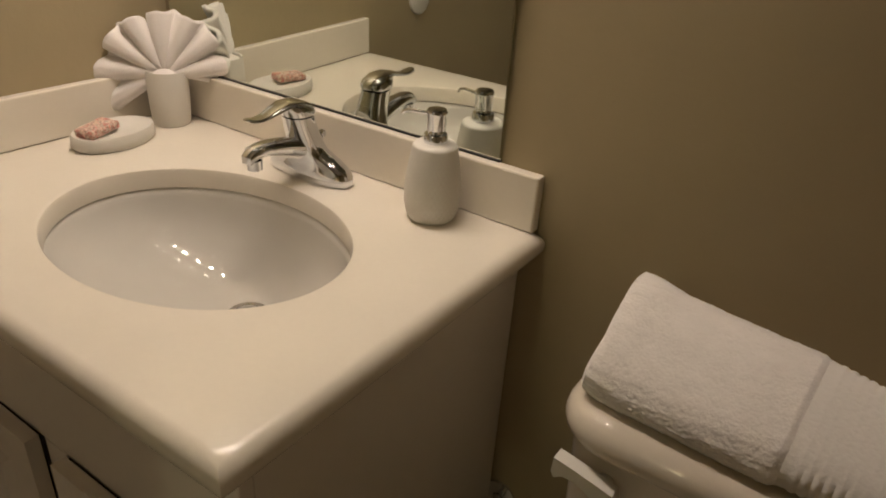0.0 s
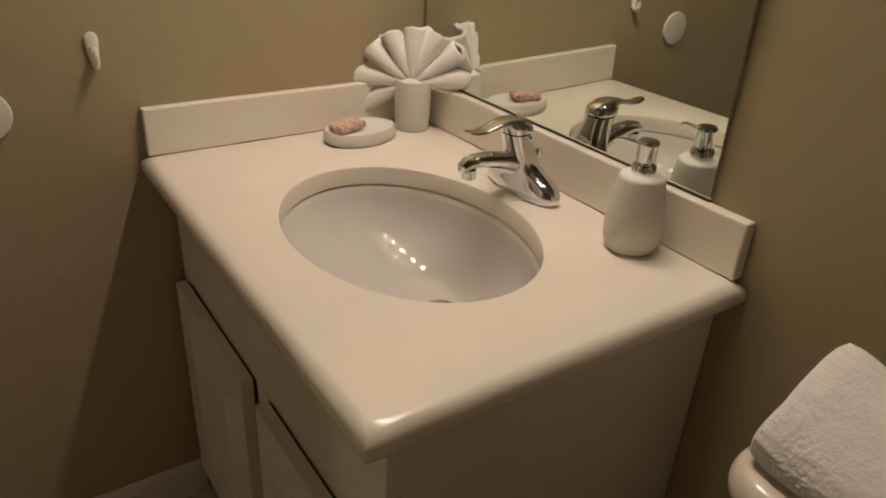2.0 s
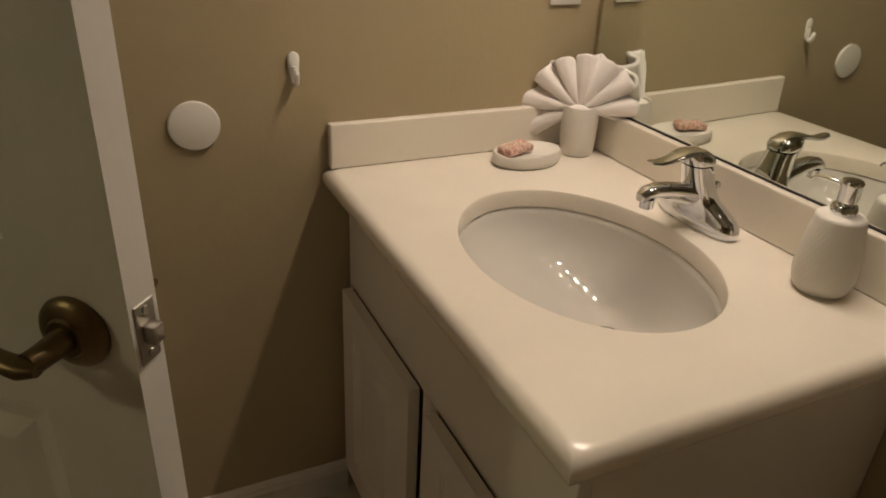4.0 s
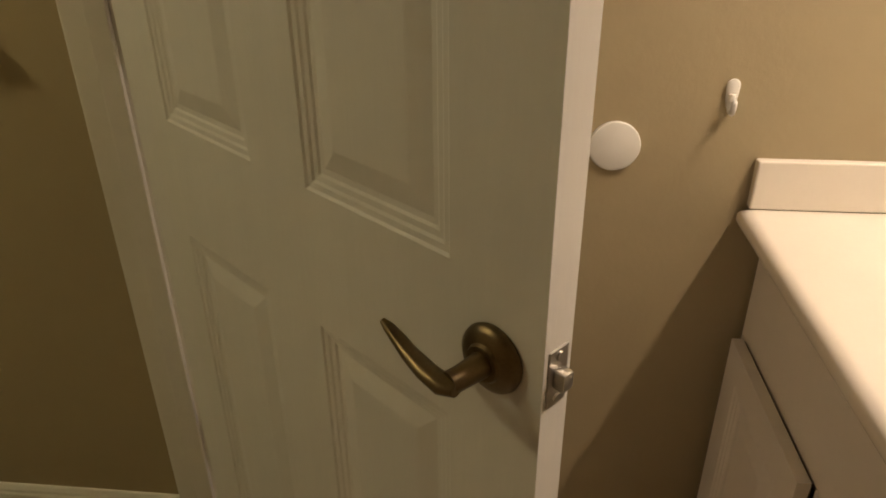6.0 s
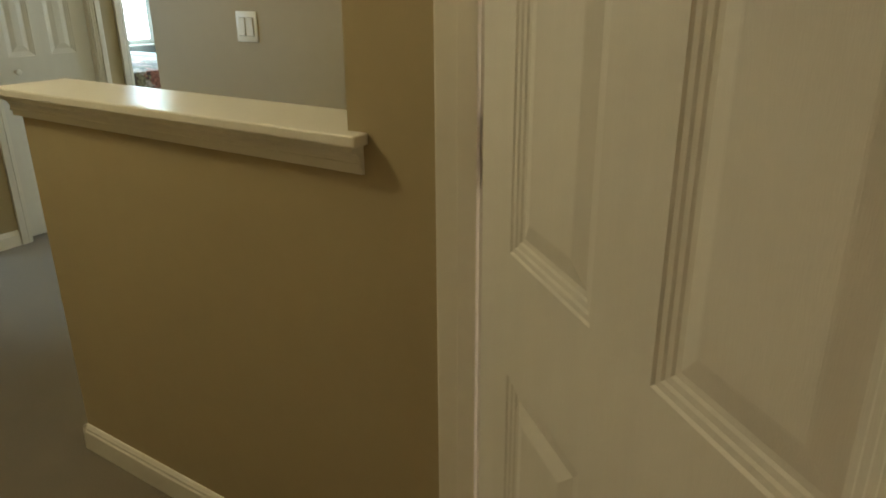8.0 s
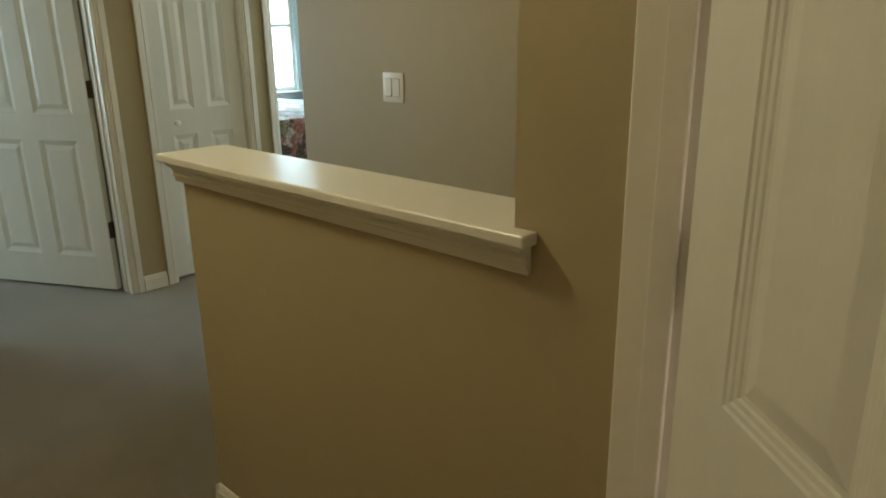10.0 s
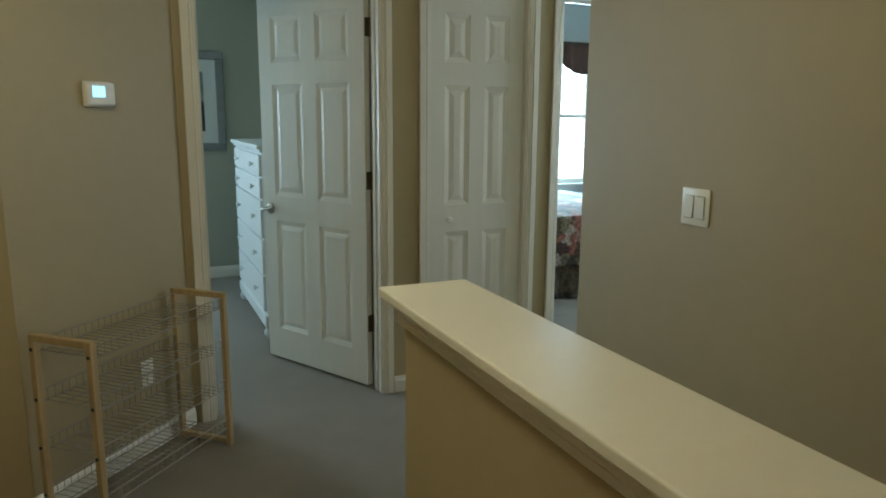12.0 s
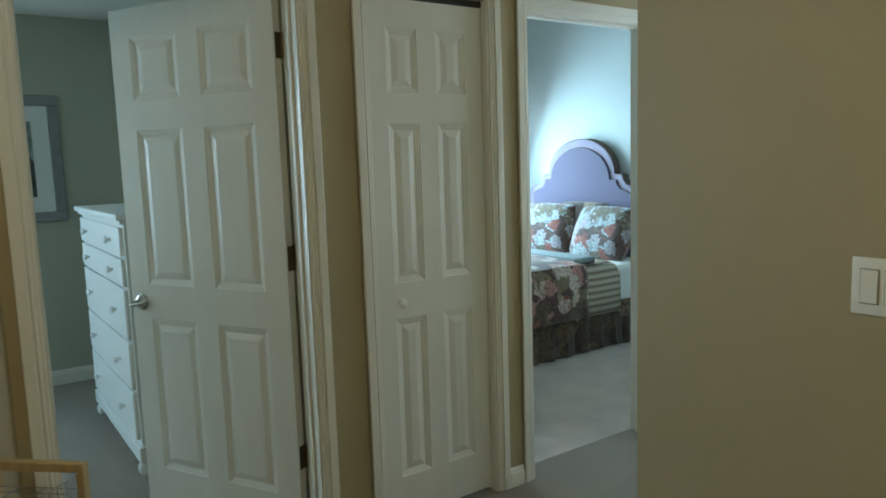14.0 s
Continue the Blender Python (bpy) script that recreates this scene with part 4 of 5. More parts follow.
def towel_section(a, k, x):
    """A folded roll: a long front slope up to a ridge near the wall, sinking along its length. a runs 0..1 round it."""
    n = len(TOWEL_Y)
    f = (a % 1.0) * n
    i, u = int(f), f % 1.0
    y, z = [0.5 * (2 * q[i % n] + (q[(i + 1) % n] - q[i - 1]) * u + (2 * q[i - 1] - 5 * q[i % n] + 4 * q[(i + 1) % n] - q[(i + 2) % n]) * u * u
                   + (3 * q[i % n] - q[i - 1] - 3 * q[(i + 1) % n] + q[(i + 2) % n]) * u ** 3) for q in (TOWEL_Y, TOWEL_Z)]
    sink = 1.0 - 0.62 * max(0, x - 0.03) + 0.05 * max(0.0, 1 - x / 0.06) - 0.05 * math.sin(math.pi * min(1, max(0, x / 0.215)))
    return y * k * (1 - 0.30 * max(0, x - 0.05)) + 0.02 * max(0, 0.05 - x), max(0.0, 0.046 + (z - 0.046) * k) * sink


def towel_roll():
    bm = bmesh.new()
    n, rings = 150, []
    xs = [0.0, 0.001, 0.006, 0.016, 0.03] + [0.03 + 0.180 * k / 110 for k in range(1, 111)] + [0.214, 0.218]
    for k, x in enumerate(xs):
        edge = {0: 0.55, 1: 0.86, 2: 0.95, 3: 0.98}.get(k, 1.0)
        if x > 0.212:
            edge = 0.965 if x < 0.217 else 0.93
        ring = []
        for j in range(n):
            a = 2 * math.pi * j / n
            c, s = math.cos(a), math.sin(a)
            w = 1 + 0.030 * noise.noise(Vector((x * 9, c * 2, s * 2))) + 0.012 * noise.noise(Vector((x * 40, c * 9, s * 9))) + 0.010 * noise.noise(Vector((x * 190, c * 26, s * 26))) + 0.014 * noise.noise(Vector((x * 420, c * 52, s * 52)))
            lean = 0.040 * (0.5 - (a / (2 * math.pi) - 0.25) % 1.0) ** 2 * max(0.0, 1 - x / 0.05)
            ring.append(bm.verts.new((x + lean, *towel_section(j / n, edge * w, x))))
        rings.append(ring)
    for p, q in zip(rings, rings[1:]):
        for j in range(n):
            bm.faces.new((p[j], p[(j + 1) % n], q[(j + 1) % n], q[j]))
    bm.faces.new(rings[0][::-1])
    bm.faces.new(rings[-1])
    return bm


tow = thing("folded_towel", "white terry towel rolled and laid on the toilet tank", "towel", pose(0.960, -0.136, TZ, 0, 0, -4))
part("terry_roll", towel_roll(), M_TOWEL, tow, "", True)
bm = bmesh.new()
n, rings = 72, []
for k in range(61):
    x = 0.2165 + 0.183 * k / 60
    rib = 0.0017 * abs(math.sin(k * math.pi / 3)) if 3 < k < 40 else 0.0
    ring = []
    for j in range(n):
        sc = (0.955 - 0.15 * (k / 60) ** 0.8) + (rib / 0.07)
        ring.append(bm.verts.new((x, *towel_section(j / n, sc, x))))
    rings.append(ring)
for p, q in zip(rings, rings[1:]):
    for j in range(n):
        bm.faces.new((p[j], p[(j + 1) % n], q[(j + 1) % n], q[j]))
bm.faces.new(rings[0][::-1])
bm.faces.new(rings[-1])
part("woven_border", bm, M_SHEET, tow, "ribbed flat-woven border", True)

# ------------------------------------------------------------------ small fixtures in the bathroom
bump = thing("wall_bumper", "round white door bumper stuck on the bathroom wall", "wall bumper", pose(0, -0.780, 0.889, 0, 90, 0))
bm = bmesh.new()
lathe(bm, [(0, 0.0005), (0.041, 0.0005), (0.0415, 0.004), (0.040, 0.007), (0.036, 0.0085), (0, 0.009)], 48)
part("disc", bm, M_PLASTIC, bump, "", True)

hk = thing("wall_hook", "small white adhesive hook on the bathroom wall", "hook", pose(0, -0.612, 0.955))
bm = bmesh.new()
lathe(bm, [(0, -0.001), (0.006, 0.0), (0.0085, 0.012), (0.0105, 0.034), (0.0090, 0.041), (0.0045, 0.0450), (0, 0.0458)], 18, (0.0035, 0, 0), 0.32, 1.0)
part("plate", bm, M_PLASTIC, hk, "", True)
bm = bmesh.new()
tube(bm, [(0.005, 0, 0.022), (0.006, 0, 0.008), (0.009, 0, -0.002), (0.016, 0, -0.004), (0.021, 0, 0.003), (0.022, 0, 0.014), (0.021, 0, 0.018)], [0.0060, 0.0058, 0.0056, 0.0052, 0.005, 0.0048, 0.0025], 12)
part("prong", bm, M_PLASTIC, hk, "", True)
bm = bmesh.new()
lathe(bm, [(0, 0), (0.0022, 0), (0.0018, 0.001), (0, 0.0011)], 10)
part("screw", bm, M_STEEL, hk, "tiny steel screw", True, pose(0.0055, 0, 0.034, 0, 90))


def outlet_plate(label, m, gangs=1, rocker=False):
    """A cover plate in its local x-z plane, facing -y."""
    w = 0.070 if gangs == 1 else 0.116
    o = thing("switch_plate" if rocker else "outlet", label, "light switch" if rocker else "outlet", m)
    bm = bmesh.new()
    box(bm, -w / 2, w / 2, -0.006, -0.0005, -0.0575, 0.0575, 0.003, 2)
    part("cover_plate", bm, M_PLASTIC, o, "", True)
    for g in range(gangs):
        cx = (g - (gangs - 1) / 2) * 0.046
        if rocker:
            # grey backing paints the shade along the rocker's edges
            part("rocker_shade", boxes((cx - 0.0185, cx + 0.0185, -0.0064, -0.0058, -0.0355, 0.0355)), M_WIRE, o, "grey line for the shade round the rocker")
            bm = bmesh.new()
            box(bm, cx - 0.0165, cx + 0.0165, -0.0098, -0.006, -0.0335, 0.0335, 0.001, 1)
            f = part("rocker", bm, M_PLASTIC, o, "", True)
            f.rotation_euler = (radians(1.5 if g else -1.5), 0, 0)
        else:
            for dz in (-0.0195, 0.0195):
                bm = bmesh.new()
                round_slab(bm, cx - 0.017, cx + 0.017, -0.0145, 0.0145, [(0, 0), (0, 0.0015), (0.001, 0.002)], 0.010, 5)
                f = part("receptacle", bm, M_PLASTIC, o, "", True, pose(0, -0.006, dz, 90))
                for sx in (-0.0065, 0.0065):
                    part("slot", boxes((cx + sx - 0.001, cx + sx + 0.001, -0.0086, -0.0079, dz - 0.002, dz + 0.006)), M_DARK, f).matrix_parent_inverse = f.matrix_basis.inverted()
    return o


outlet_plate("white duplex outlet on the wall beside the mirror", pose(0, -0.085, 1.122, 0, 0, 90))
outlet_plate("white double rocker light switch on the stair wall", pose(SX, -3.262, 1.150, 0, 0, 90), 2, True)

# ------------------------------------------------------------------ landing: slanted wall
ang = math.degrees(math.atan2(dv.y, dv.x))


def on_slant(along, out, z):
    p = ANG0 + dv * along - nv * out
    return pose(p.x, p.y, z, 0, 0, ang)


outlet_plate("white duplex outlet low on the slanted wall", on_slant(0.58, 0.0, 0.345))
th = thing("thermostat", "white wall thermostat with a lit blue display", "thermostat", on_slant(0.425, 0.0, 1.490))
bm = bmesh.new()
box(bm, -0.064, 0.064, -0.010, -0.0005, -0.046, 0.046, 0.004, 3)
box(bm, -0.069, 0.069, -0.030, -0.008, -0.043, 0.043, 0.010, 4)
part("case", bm, M_PLASTIC, th, "", True)
bm = bmesh.new()
box(bm, -0.044, 0.016, -0.0315, -0.029, -0.012, 0.028, 0.001, 1)
part("display", bm, M_SCREEN, th, "lit pale blue display")
for k in range(3):
    bm = bmesh.new()
    box(bm, 0.030, 0.048, -0.0320, -0.029, -0.016 + 0.016 * k, -0.006 + 0.016 * k, 0.001, 1)
    part("button", bm, M_PLASTIC, th)

rack = thing("wire_shelf_rack", "pale pine rack with four white wire shelves against the wall", "rack", on_slant(0.025, 0.03, 0.0))
RL, RD, RH = 0.705, 0.27, 0.685
for ex in (0.0, RL):
    for (ya, yb, za, zb) in ((-0.022, 0.0, 0.0, RH), (-RD, -RD + 0.022, 0.0, RH), (-RD + 0.022, -0.022, RH - 0.024, RH), (-RD + 0.022, -0.022, 0.012, 0.032)):
        bm = bmesh.new()
        box(bm, ex - 0.013, ex + 0.013, ya, yb, za, zb, 0.003, 2)
        part("rail" if za == 0.012 or za > 0.1 else "post", bm, M_PINE, rack, "pale pine post" if za == 0 else "pale pine rail")
for sz in (0.085, 0.262, 0.440, 0.620):
    bm = bmesh.new()
    for y in (-0.018, -0.09, -0.16, -RD + 0.014):
        tube(bm, [(0.01, y, sz), (RL - 0.01, y, sz)], 0.0024, 6, cap=False)
    for y in (-0.018, -RD + 0.014):
        tube(bm, [(0.01, y, sz + 0.042), (RL - 0.01, y, sz + 0.042)], 0.0024, 6, cap=False)
        for k in range(22):
            x = 0.03 + (RL - 0.06) * k / 21
            tube(bm, [(x, y, sz), (x, y, sz + 0.042)], 0.0013, 4, cap=False)
    for k in range(23):
        x = 0.02 + (RL - 0.04) * k / 22
        tube(bm, [(x, -0.016, sz + 0.003), (x, -RD + 0.012, sz + 0.003)], 0.0013, 4, cap=False)
    part("wire_shelf", bm, M_WIRE, rack, "white coated wire shelf")
    for ex in (-0.013, RL + 0.013):
        for y in (-0.011, -RD + 0.011):
            bm = bmesh.new()
            lathe(bm, [(0, -0.003), (0.006, -0.003), (0.007, 0), (0.006, 0.003), (0, 0.003)], 12)
            part("bolt_cap", bm, M_DARK, rack, "black bolt cap", True, pose(ex, y, sz + 0.012, 0, 90))

# ------------------------------------------------------------------ bedroom a
DRX, DRY0, DRY1, DRH = -0.205, -7.18, -6.06, 1.235
dr = thing("chest_of_drawers", "white lacquered chest of drawers with round knobs", "chest of drawers", pose(DRX, DRY1, 0, 0, 0, 90))
# local x runs along +y (towards the door wall), local y into the chest (-x); facing local -y
L0, L1 = DRY0 - DRY1, 0.0
bm = bmesh.new()
box(bm, L0, L1, 0.0, 0.46, 0.09, DRH - 0.03, 0.003)
part("carcass", bm, M_DRESSER, dr)
bm = bmesh.new()
box(bm, L0 - 0.03, L1 + 0.03, -0.035, 0.47, DRH - 0.028, DRH, 0.006)
box(bm, L0 - 0.016, L1 + 0.016, -0.018, 0.46, DRH - 0.046, DRH - 0.028, 0.004)
part("top", bm, M_DRESSER, dr)
bm = bmesh.new()
box(bm, L0 - 0.016, L1 + 0.016, -0.018, 0.46, 0.075, 0.15, 0.006)
part("plinth", bm, M_DRESSER, dr)
for fx in (L0 + 0.03, L1 - 0.03):
    for fy in (0.02, 0.42):
        bm = bmesh.new()
        lathe(bm, [(0, 0), (0.025, 0), (0.04, 0.02), (0.042, 0.045), (0.03, 0.068), (0.035, 0.076), (0, 0.076)], 20, (fx, fy, 0))
        part("bun_foot", bm, M_DRESSER, dr, "", True)
z = DRH - 0.062
for h, split in ((0.145, 1), (0.140, 1), (0.250, 1), (0.235, 1), (0.240, 1)):
    wid = (L1 - L0 - 0.05 - 0.012 * (split - 1)) / split
    for s in range(split):
        xa = L0 + 0.025 + s * (wid + 0.012)
        bm = bmesh.new()
        box(bm, xa, xa + wid, -0.018, 0.0, z - h + 0.012, z, 0.005)
        d = part("drawer_front", bm, M_DRESSER, dr)
        for kx in ((0.25, 0.75) if split == 2 else (0.2, 0.8)):
            bm = bmesh.new()
            lathe(bm, [(0, 0), (0.008, 0), (0.008, 0.010), (0.017, 0.018), (0.018, 0.026), (0.010, 0.032), (0, 0.033)], 18)
            k = part("knob", bm, M_DRESSER, d, "", True, pose(xa + wid * kx, -0.018, z - h / 2 + 0.006, 90))
    z -= h
bm = bmesh.new()
box(bm, -0.10, -0.03, 0.06, 0.16, 0, 0.03, 0.005)
tagged(part("remote_box", bm, M_DARK, None, "small black box on top of the white chest", m=pose(DRX, DRY1, DRH, 0, 0, 90)), category="box")

pic = thing("framed_picture", "grey wood framed landscape print with a pale mat", "picture", pose(0.095, BAY, 1.52))
for (xa, xb, za, zb) in ((-0.33, 0.33, 0.345, 0.41), (-0.33, 0.33, -0.41, -0.345), (-0.33, -0.265, -0.345, 0.345), (0.265, 0.33, -0.345, 0.345)):
    bm = bmesh.new()
    box(bm, xa, xb, 0.001, 0.030, za, zb, 0.006)
    part("frame_rail", bm, M_GREYWOOD, pic)
part("mat", boxes((-0.266, 0.266, 0.001, 0.012, -0.346, 0.346)), M_MAT, pic)
part("print", boxes((-0.165, 0.165, 0.0121, 0.0135, -0.245, 0.245)), M_ART, pic)

# ------------------------------------------------------------------ bedroom b
BY0, BY1, BX0, BX1 = -7.72, -6.19, -4.13, -2.10
bed = thing("bed", "bed with floral spread, striped blanket and tall upholstered headboard", "bed", pose(0, 0, 0))
bm = bmesh.new()
box(bm, BX0 + 0.02, BX1 + 0.03, BY0 + 0.03, BY1 - 0.03, 0.30, 0.60, 0.05, 4)
part("mattress", bm, M_SHEET, bed, "white sheet")


def drape(x0, x1, z0, z1, off, ripple, freq, n=120):
    """Cloth hanging along the near side, foot and far side of the bed, from z1 to z0."""
    bm = bmesh.new()
    path = []
    for k in range(n + 1):
        path.append((x0 + (x1 - x0) * k / n, BY1 + off, 0, 1))
    rows = []
    for j in range(7):
        v = j / 6
        row = []
        for k, (x, y, nx, ny) in enumerate(path):
            w = ripple * v * (math.sin(freq * x) + 0.5 * math.sin(freq * 2.3 * x + 1))
            row.append(bm.verts.new((x, y + w + 0.012 * v, z1 + (z0 - z1) * v + 0.008 * v * math.sin(5 * x))))
        rows.append(row)
    for a, b in zip(rows, rows[1:]):
        for k in range(n):
            bm.faces.new((a[k], a[k + 1], b[k + 1], b[k]))
    return bm


s = part("bed_skirt", drape(BX0 + 0.02, BX1 + 0.05, 0.012, 0.34, -0.025, 0.016, 38), M_SKIRT, bed, "dark brown bed skirt", True)
s.modifiers.new("thick", "SOLIDIFY").thickness = 0.006


def spread(x0, x1, ztop, zhem, puff, name, mat, label, off):
    bm = bmesh.new()
    n = 40
    prof = [(BY1 + off + 0.012, zhem), (BY1 + off + 0.016, zhem + 0.12), (BY1 + off + 0.006, ztop - 0.07), (BY1 + off - 0.03, ztop - 0.015), (BY1 - 0.10, ztop), (BY1 - 0.4, ztop + 0.01), (BY0 + 0.4, ztop + 0.01), (BY0 + 0.05, ztop), (BY0 - 0.01, ztop - 0.06), (BY0 - 0.02, zhem)]
    rows = []
    for k in range(n + 1):
        x = x0 + (x1 - x0) * k / n
        end = 0.02 * (1 - min(1, (min(k, n - k)) / 2.0))
        row = []
        for m_, (y, z) in enumerate(prof):
            w = puff * noise.noise(Vector((x * 4, y * 4, z * 4)))
            row.append(bm.verts.new((x, y + (w if m_ < 3 else 0), z - end + (w if m_ > 2 else 0) * 0.7)))
        rows.append(row)
    for a, b in zip(rows, rows[1:]):
        for m_ in range(len(prof) - 1):
            bm.faces.new((a[m_], a[m_ + 1], b[m_ + 1], b[m_]))
    o = part(name, bm, mat, bed, label, True)
    md = o.modifiers.new("thick", "SOLIDIFY")
    md.thickness = 0.02
    md.offset = -1
    return o


spread(-3.64, -3.18, 0.635, 0.27, 0.012, "striped_blanket", M_STRIPE, "brown and cream striped blanket", 0.002)
spread(-3.29, BX1 + 0.06, 0.675, 0.275, 0.030, "bedspread", M_FLORAL, "quilted floral bedspread in brown and red", 0.016)
bm = bmesh.new()
box(bm, -3.46, -3.24, BY0 + 0.05, BY1 - 0.06, 0.645, 0.690, 0.02, 3)
part("blanket_fold", bm, M_BLANKET, bed, "grey-green turned-down fold")


def head_outline(k):
    """Half outline of the headboard, from the base up the side to the crown: (across, height)."""
    pts = [(0.66, 0.0), (0.66, 1.09), (0.645, 1.14), (0.59, 1.165), (0.52, 1.185), (0.485, 1.225), (0.475, 1.265), (0.405, 1.27), (0.39, 1.275)]
    for n_ in range(1, 13):
        a = n_ / 12 * math.pi / 2
        pts.append((0.39 * math.cos(a), 1.275 + 0.30 * math.sin(a)))
    if k:
        cx, cz = 0, 0.8
        pts = [(p[0] * (1 - k / 0.66), cz + (p[1] - cz) * (1 - k / 0.7) if p[1] > 0.2 else p[1] + 0.3) for p in pts]
    return pts


def head_mesh(k, x0, x1):
    bm = bmesh.new()
    half = head_outline(k)
    outline = [(-a, z) for a, z in half] + [(a, z) for a, z in half[-2::-1]]
    cy = (BY0 + BY1) / 2 - 0.13
    fa = [bm.verts.new((x0, cy + a, z)) for a, z in outline]
    fb = [bm.verts.new((x1, cy + a, z)) for a, z in outline]
    bm.faces.new(fa), bm.faces.new(fb[::-1])
    for i in range(len(fa)):
        bm.faces.new((fa[i], fa[(i + 1) % len(fa)], fb[(i + 1) % len(fa)], fb[i]))
    return bm


hb = part("headboard", head_mesh(0, -4.235, -4.165), M_PIPING, bed, "arched headboard edged in dark brown")
part("border_welt", head_mesh(0.008, -4.166, -4.158), M_WELT, hb, "pale lilac border band")
# thin dark layer paints the shade between border and padded panel
part("border_shade", head_mesh(0.066, -4.166, -4.156), M_PIPING, hb, "dark inner line for the shade beside the panel")
part("panel", head_mesh(0.073, -4.166, -4.140), M_HEADBOARD, hb, "padded lilac centre panel")


def pillow(name, cx, cy, cz, w, h, d, tilt, mat, label, turn=0):
    bm = bmesh.new()
    n = 18
    for side in (-1, 1):
        g = []
        for i in range(n + 1):
            row = []
            for j in range(n + 1):
                u, v = i / n * 2 - 1, j / n * 2 - 1
                f = max(0.0, (1 - u ** 4) * (1 - v ** 4)) ** 0.5
                pinch = 1 - 0.06 * (1 - abs(u)) * 0 - 0.05 * (u * v) ** 2
                row.append(bm.verts.new((side * d / 2 * f * (1 + 0.10 * noise.noise(Vector((u * 2, v * 2, cy)))), u * w / 2 * pinch, v * h / 2 * pinch)))
            g.append(row)
        for i in range(n):
            for j in range(n):
                bm.faces.new((g[i][j], g[i + 1][j], g[i + 1][j + 1], g[i][j + 1]))
    bmesh.ops.remove_doubles(bm, verts=bm.verts, dist=0.0005)
    return tagged(part(name, bm, mat, None, label, True, pose(cx, cy, cz, 0, tilt, turn)), category="pillow", group="pillows on the bed")


pillow("pillow", -3.93, -6.62, 0.80, 0.62, 0.46, 0.20, -24, M_SHAM, "floral pillow sham leaning on the headboard", -4)
pillow("pillow", -3.95, -7.30, 0.80, 0.62, 0.46, 0.20, -22, M_SHAM, "floral pillow sham beside the dark cushion", 5)
pillow("pillow", -4.05, -6.97, 0.83, 0.55, 0.42, 0.14, -16, M_SKIRT, "dark brown pillow behind the shams")

# window with frame, rod and valance
win = thing("window_1", "tall bright window with white frame", "window", pose(0, 0, 0))
tagged(win, kind="structure")
for row in ((WX0, WX0 + 0.05, 0.72, 2.12), (WX1 - 0.05, WX1, 0.72, 2.12), (WX0 + 0.05, WX1 - 0.05, 0.72, 0.77), (WX0 + 0.05, WX1 - 0.05, 2.07, 2.12), (WX0 + 0.05, WX1 - 0.05, 1.40, 1.44)):
    part("window_frame", boxes((row[0], row[1], WBY - 0.06, WBY - 0.02, row[2], row[3])), M_TRIM, win)
bm = bmesh.new()
box(bm, WX0 - 0.03, WX1 + 0.03, WBY - 0.02, WBY + 0.05, 0.70, 0.72, 0.004)
part("window_sill", bm, M_TRIM, win)
rod = thing("curtain_rod", "dark curtain rod with a brown pleated valance", "curtain rod", pose(0, 0, 0))
bm = bmesh.new()
tube(bm, [(WX0 - 0.13, WBY + 0.09, 2.14), (WX1 + 0.13, WBY + 0.09, 2.14)], 0.010, 10)
part("rod", bm, M_BRONZE, rod, "", True)
for ex in (WX0 - 0.14, WX1 + 0.14):
    bm = bmesh.new()
    lathe(bm, [(0, -0.02), (0.012, -0.018), (0.022, 0), (0.012, 0.018), (0, 0.02)], 16, (ex, WBY + 0.09, 2.14))
    part("finial", bm, M_STEEL, rod, "steel ball finial", True)
    bm = boxes((ex + (0.02 if ex < -3 else -0.03), ex + (0.03 if ex < -3 else -0.02), WBY, WBY + 0.09, 2.135, 2.145))
    part("bracket", bm, M_BRONZE, rod)
bm = bmesh.new()
n, rows = 160, []
for j in range(6):
    v = j / 5
    row = []
    for k in range(n + 1):
        u = k / n
        x = WX0 - 0.07 + (WX1 - WX0 + 0.14) * u
        drop = 0.22 + 0.10 * abs(math.sin(u * math.pi * 3))
        row.append(bm.verts.new((x, WBY + 0.09 + 0.014 * math.sin(x * 60) * (0.4 + 0.6 * v), 2.16 - drop * v)))
    rows.append(row)
for a, b in zip(rows, rows[1:]):
    for k in range(n):
        bm.faces.new((a[k], a[k + 1], b[k + 1], b[k]))
part("valance", bm, M_VALANCE, rod, "brown pleated valance", True).modifiers.new("thick", "SOLIDIFY").thickness = 0.004

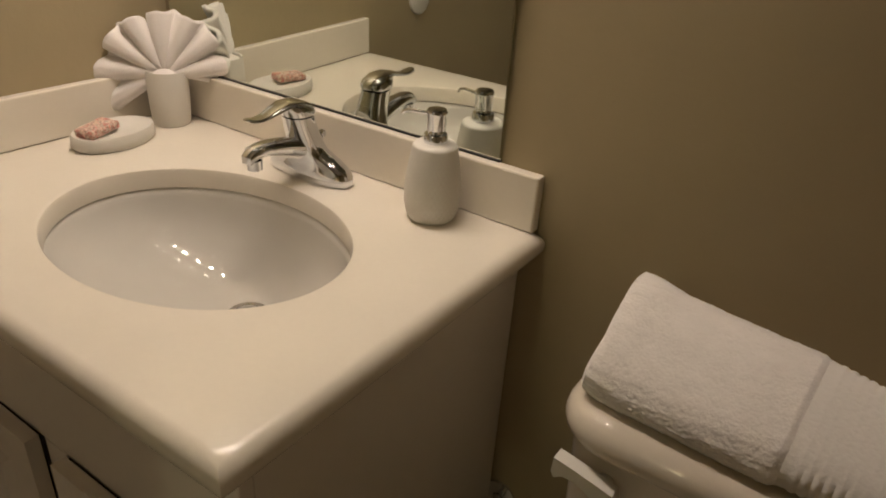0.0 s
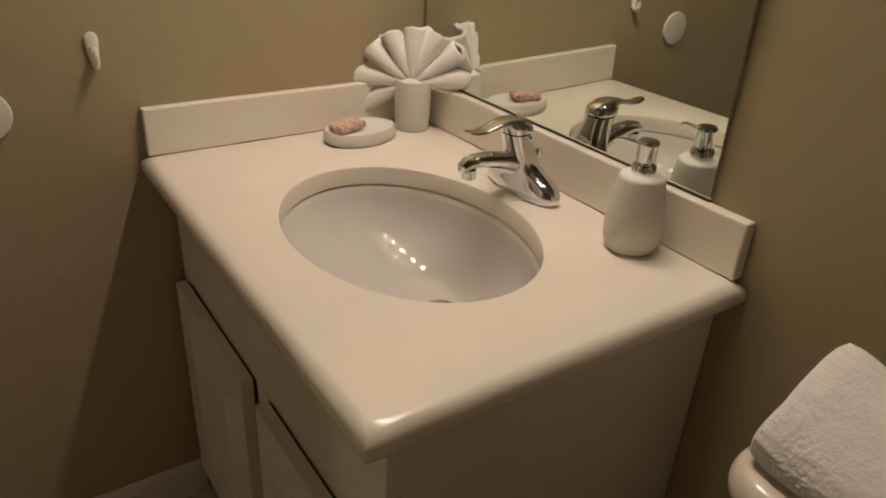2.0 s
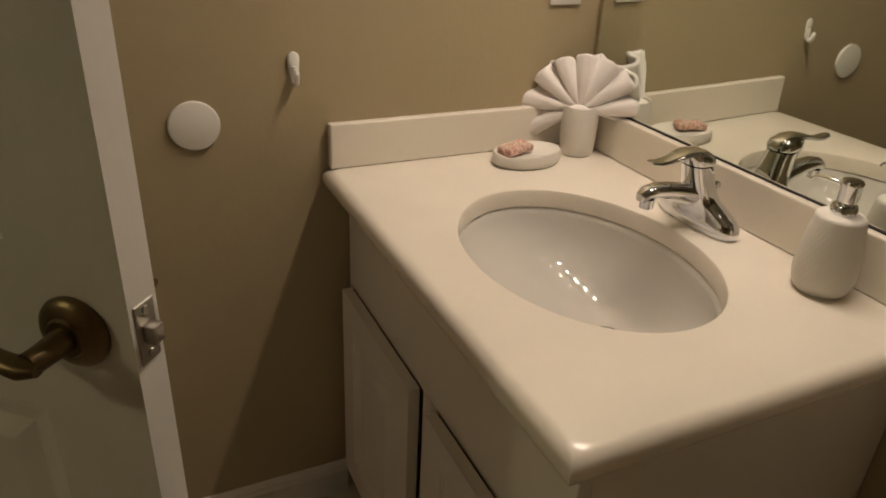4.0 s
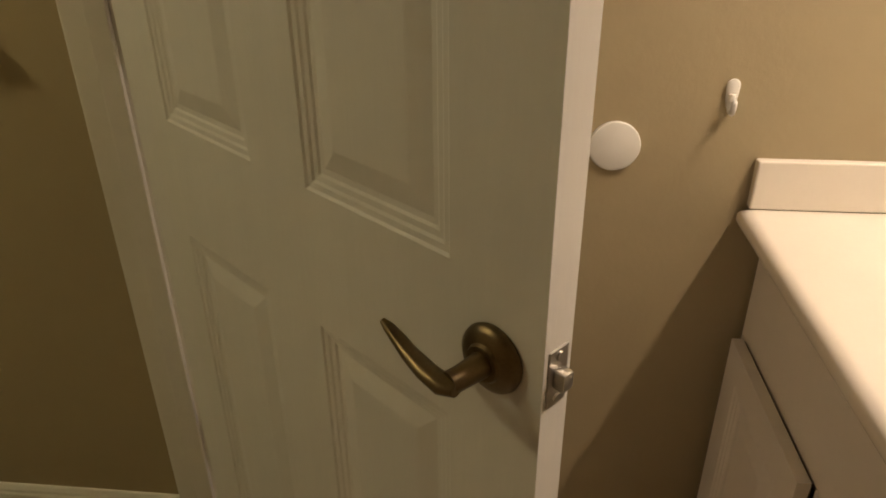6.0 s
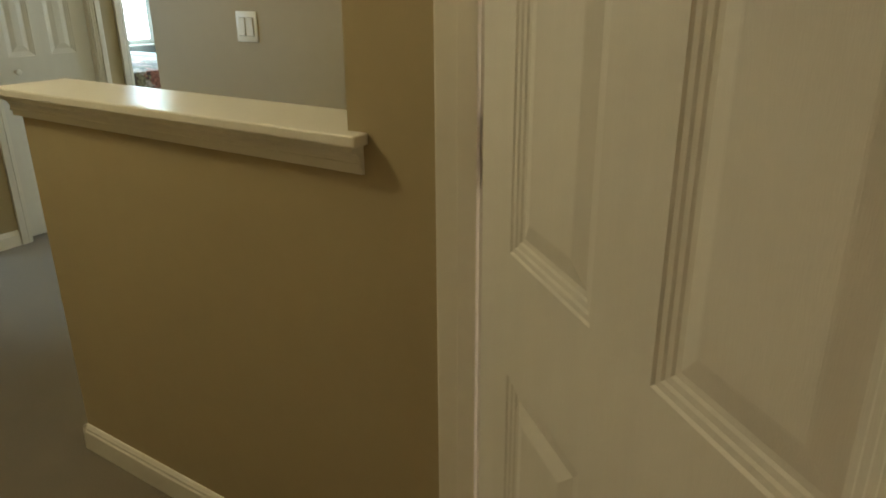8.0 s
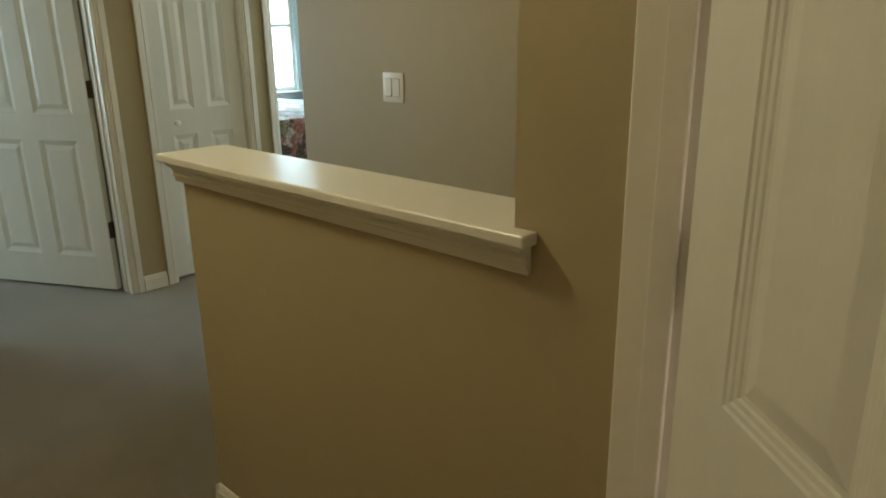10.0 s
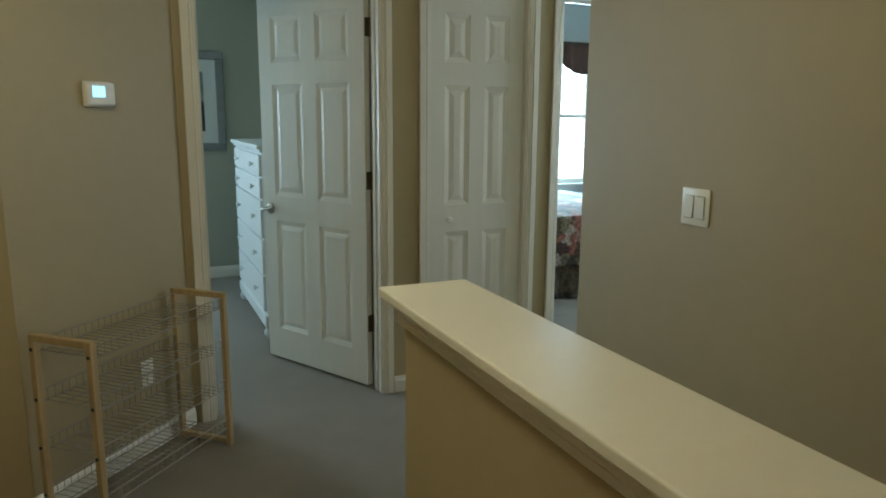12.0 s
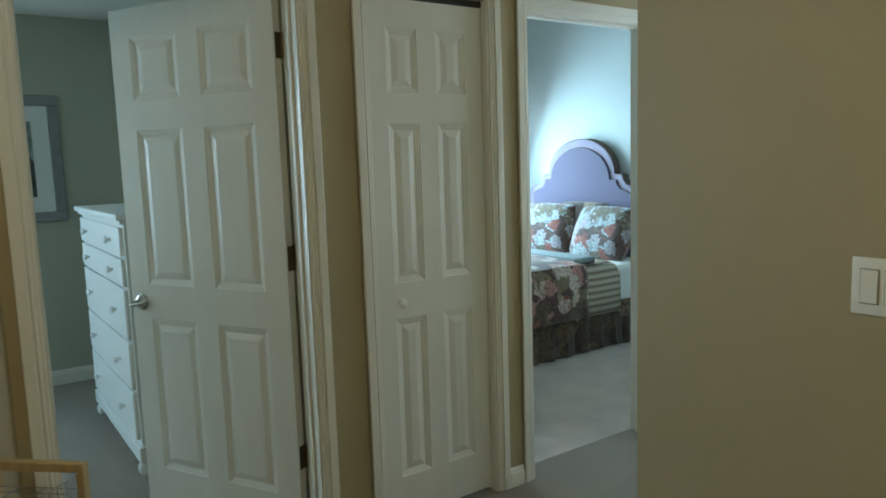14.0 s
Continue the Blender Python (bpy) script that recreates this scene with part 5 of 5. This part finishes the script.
# night table between the bed and the window wall, with a dark vase of dried flowers
nt_ = thing("night_table", "small dark wooden night table beside the bed", "night table", pose(-4.02, -7.86, 0))
bm = bmesh.new()
box(bm, -0.21, 0.21, -0.128, 0.128, 0.60, 0.625, 0.004)
part("tabletop", bm, M_NIGHT, nt_)
bm = bmesh.new()
box(bm, -0.19, 0.19, -0.115, 0.115, 0.46, 0.60, 0.003)
part("apron", bm, M_NIGHT, nt_)
for lx in (-0.17, 0.17):
    for ly in (-0.095, 0.095):
        bm = bmesh.new()
        tube(bm, [(lx, ly, 0.0), (lx, ly, 0.25), (lx, ly, 0.46)], [0.012, 0.016, 0.020], 8)
        part("leg", bm, M_NIGHT, nt_, "", True)
vase = thing("flower_vase", "tall dark vase with dried brown flowers on the night table", "vase", pose(-4.10, -7.82, 0.625))
bm = bmesh.new()
lathe(bm, [(0, 0), (0.045, 0), (0.050, 0.01), (0.065, 0.08), (0.068, 0.14), (0.050, 0.24), (0.028, 0.31), (0.026, 0.35), (0.036, 0.38), (0.030, 0.38), (0.020, 0.34), (0, 0.33)], 24)
part("body", bm, M_NIGHT, vase, "", True)
rnd = random.Random(5)
for k in range(5):
    ax, ay = rnd.uniform(-0.05, 0.05), rnd.uniform(-0.05, 0.05)
    top_z = 0.50 + rnd.uniform(-0.04, 0.09)
    bm = bmesh.new()
    tube(bm, [(0, 0, 0.345), (ax * 0.5, ay * 0.5, 0.42), (ax, ay, top_z)], 0.003, 6)
    part("stem", bm, M_STALK, vase, "dry green stem")
    bm = bmesh.new()
    for q in range(14):
        a, tilt = q * 2.4, 0.25 + 0.08 * q
        tip = (ax + 0.045 * math.cos(a) * math.sin(tilt), ay + 0.045 * math.sin(a) * math.sin(tilt), top_z + 0.045 * math.cos(tilt))
        tube(bm, [(ax, ay, top_z - 0.004), ((ax + tip[0]) / 2, (ay + tip[1]) / 2, (top_z + tip[2]) / 2 + 0.004), tip], [0.004, 0.011, 0.003], 6, 0.3)
    part("flower_head", bm, M_DRIED, vase, "dried brown flower head", True)
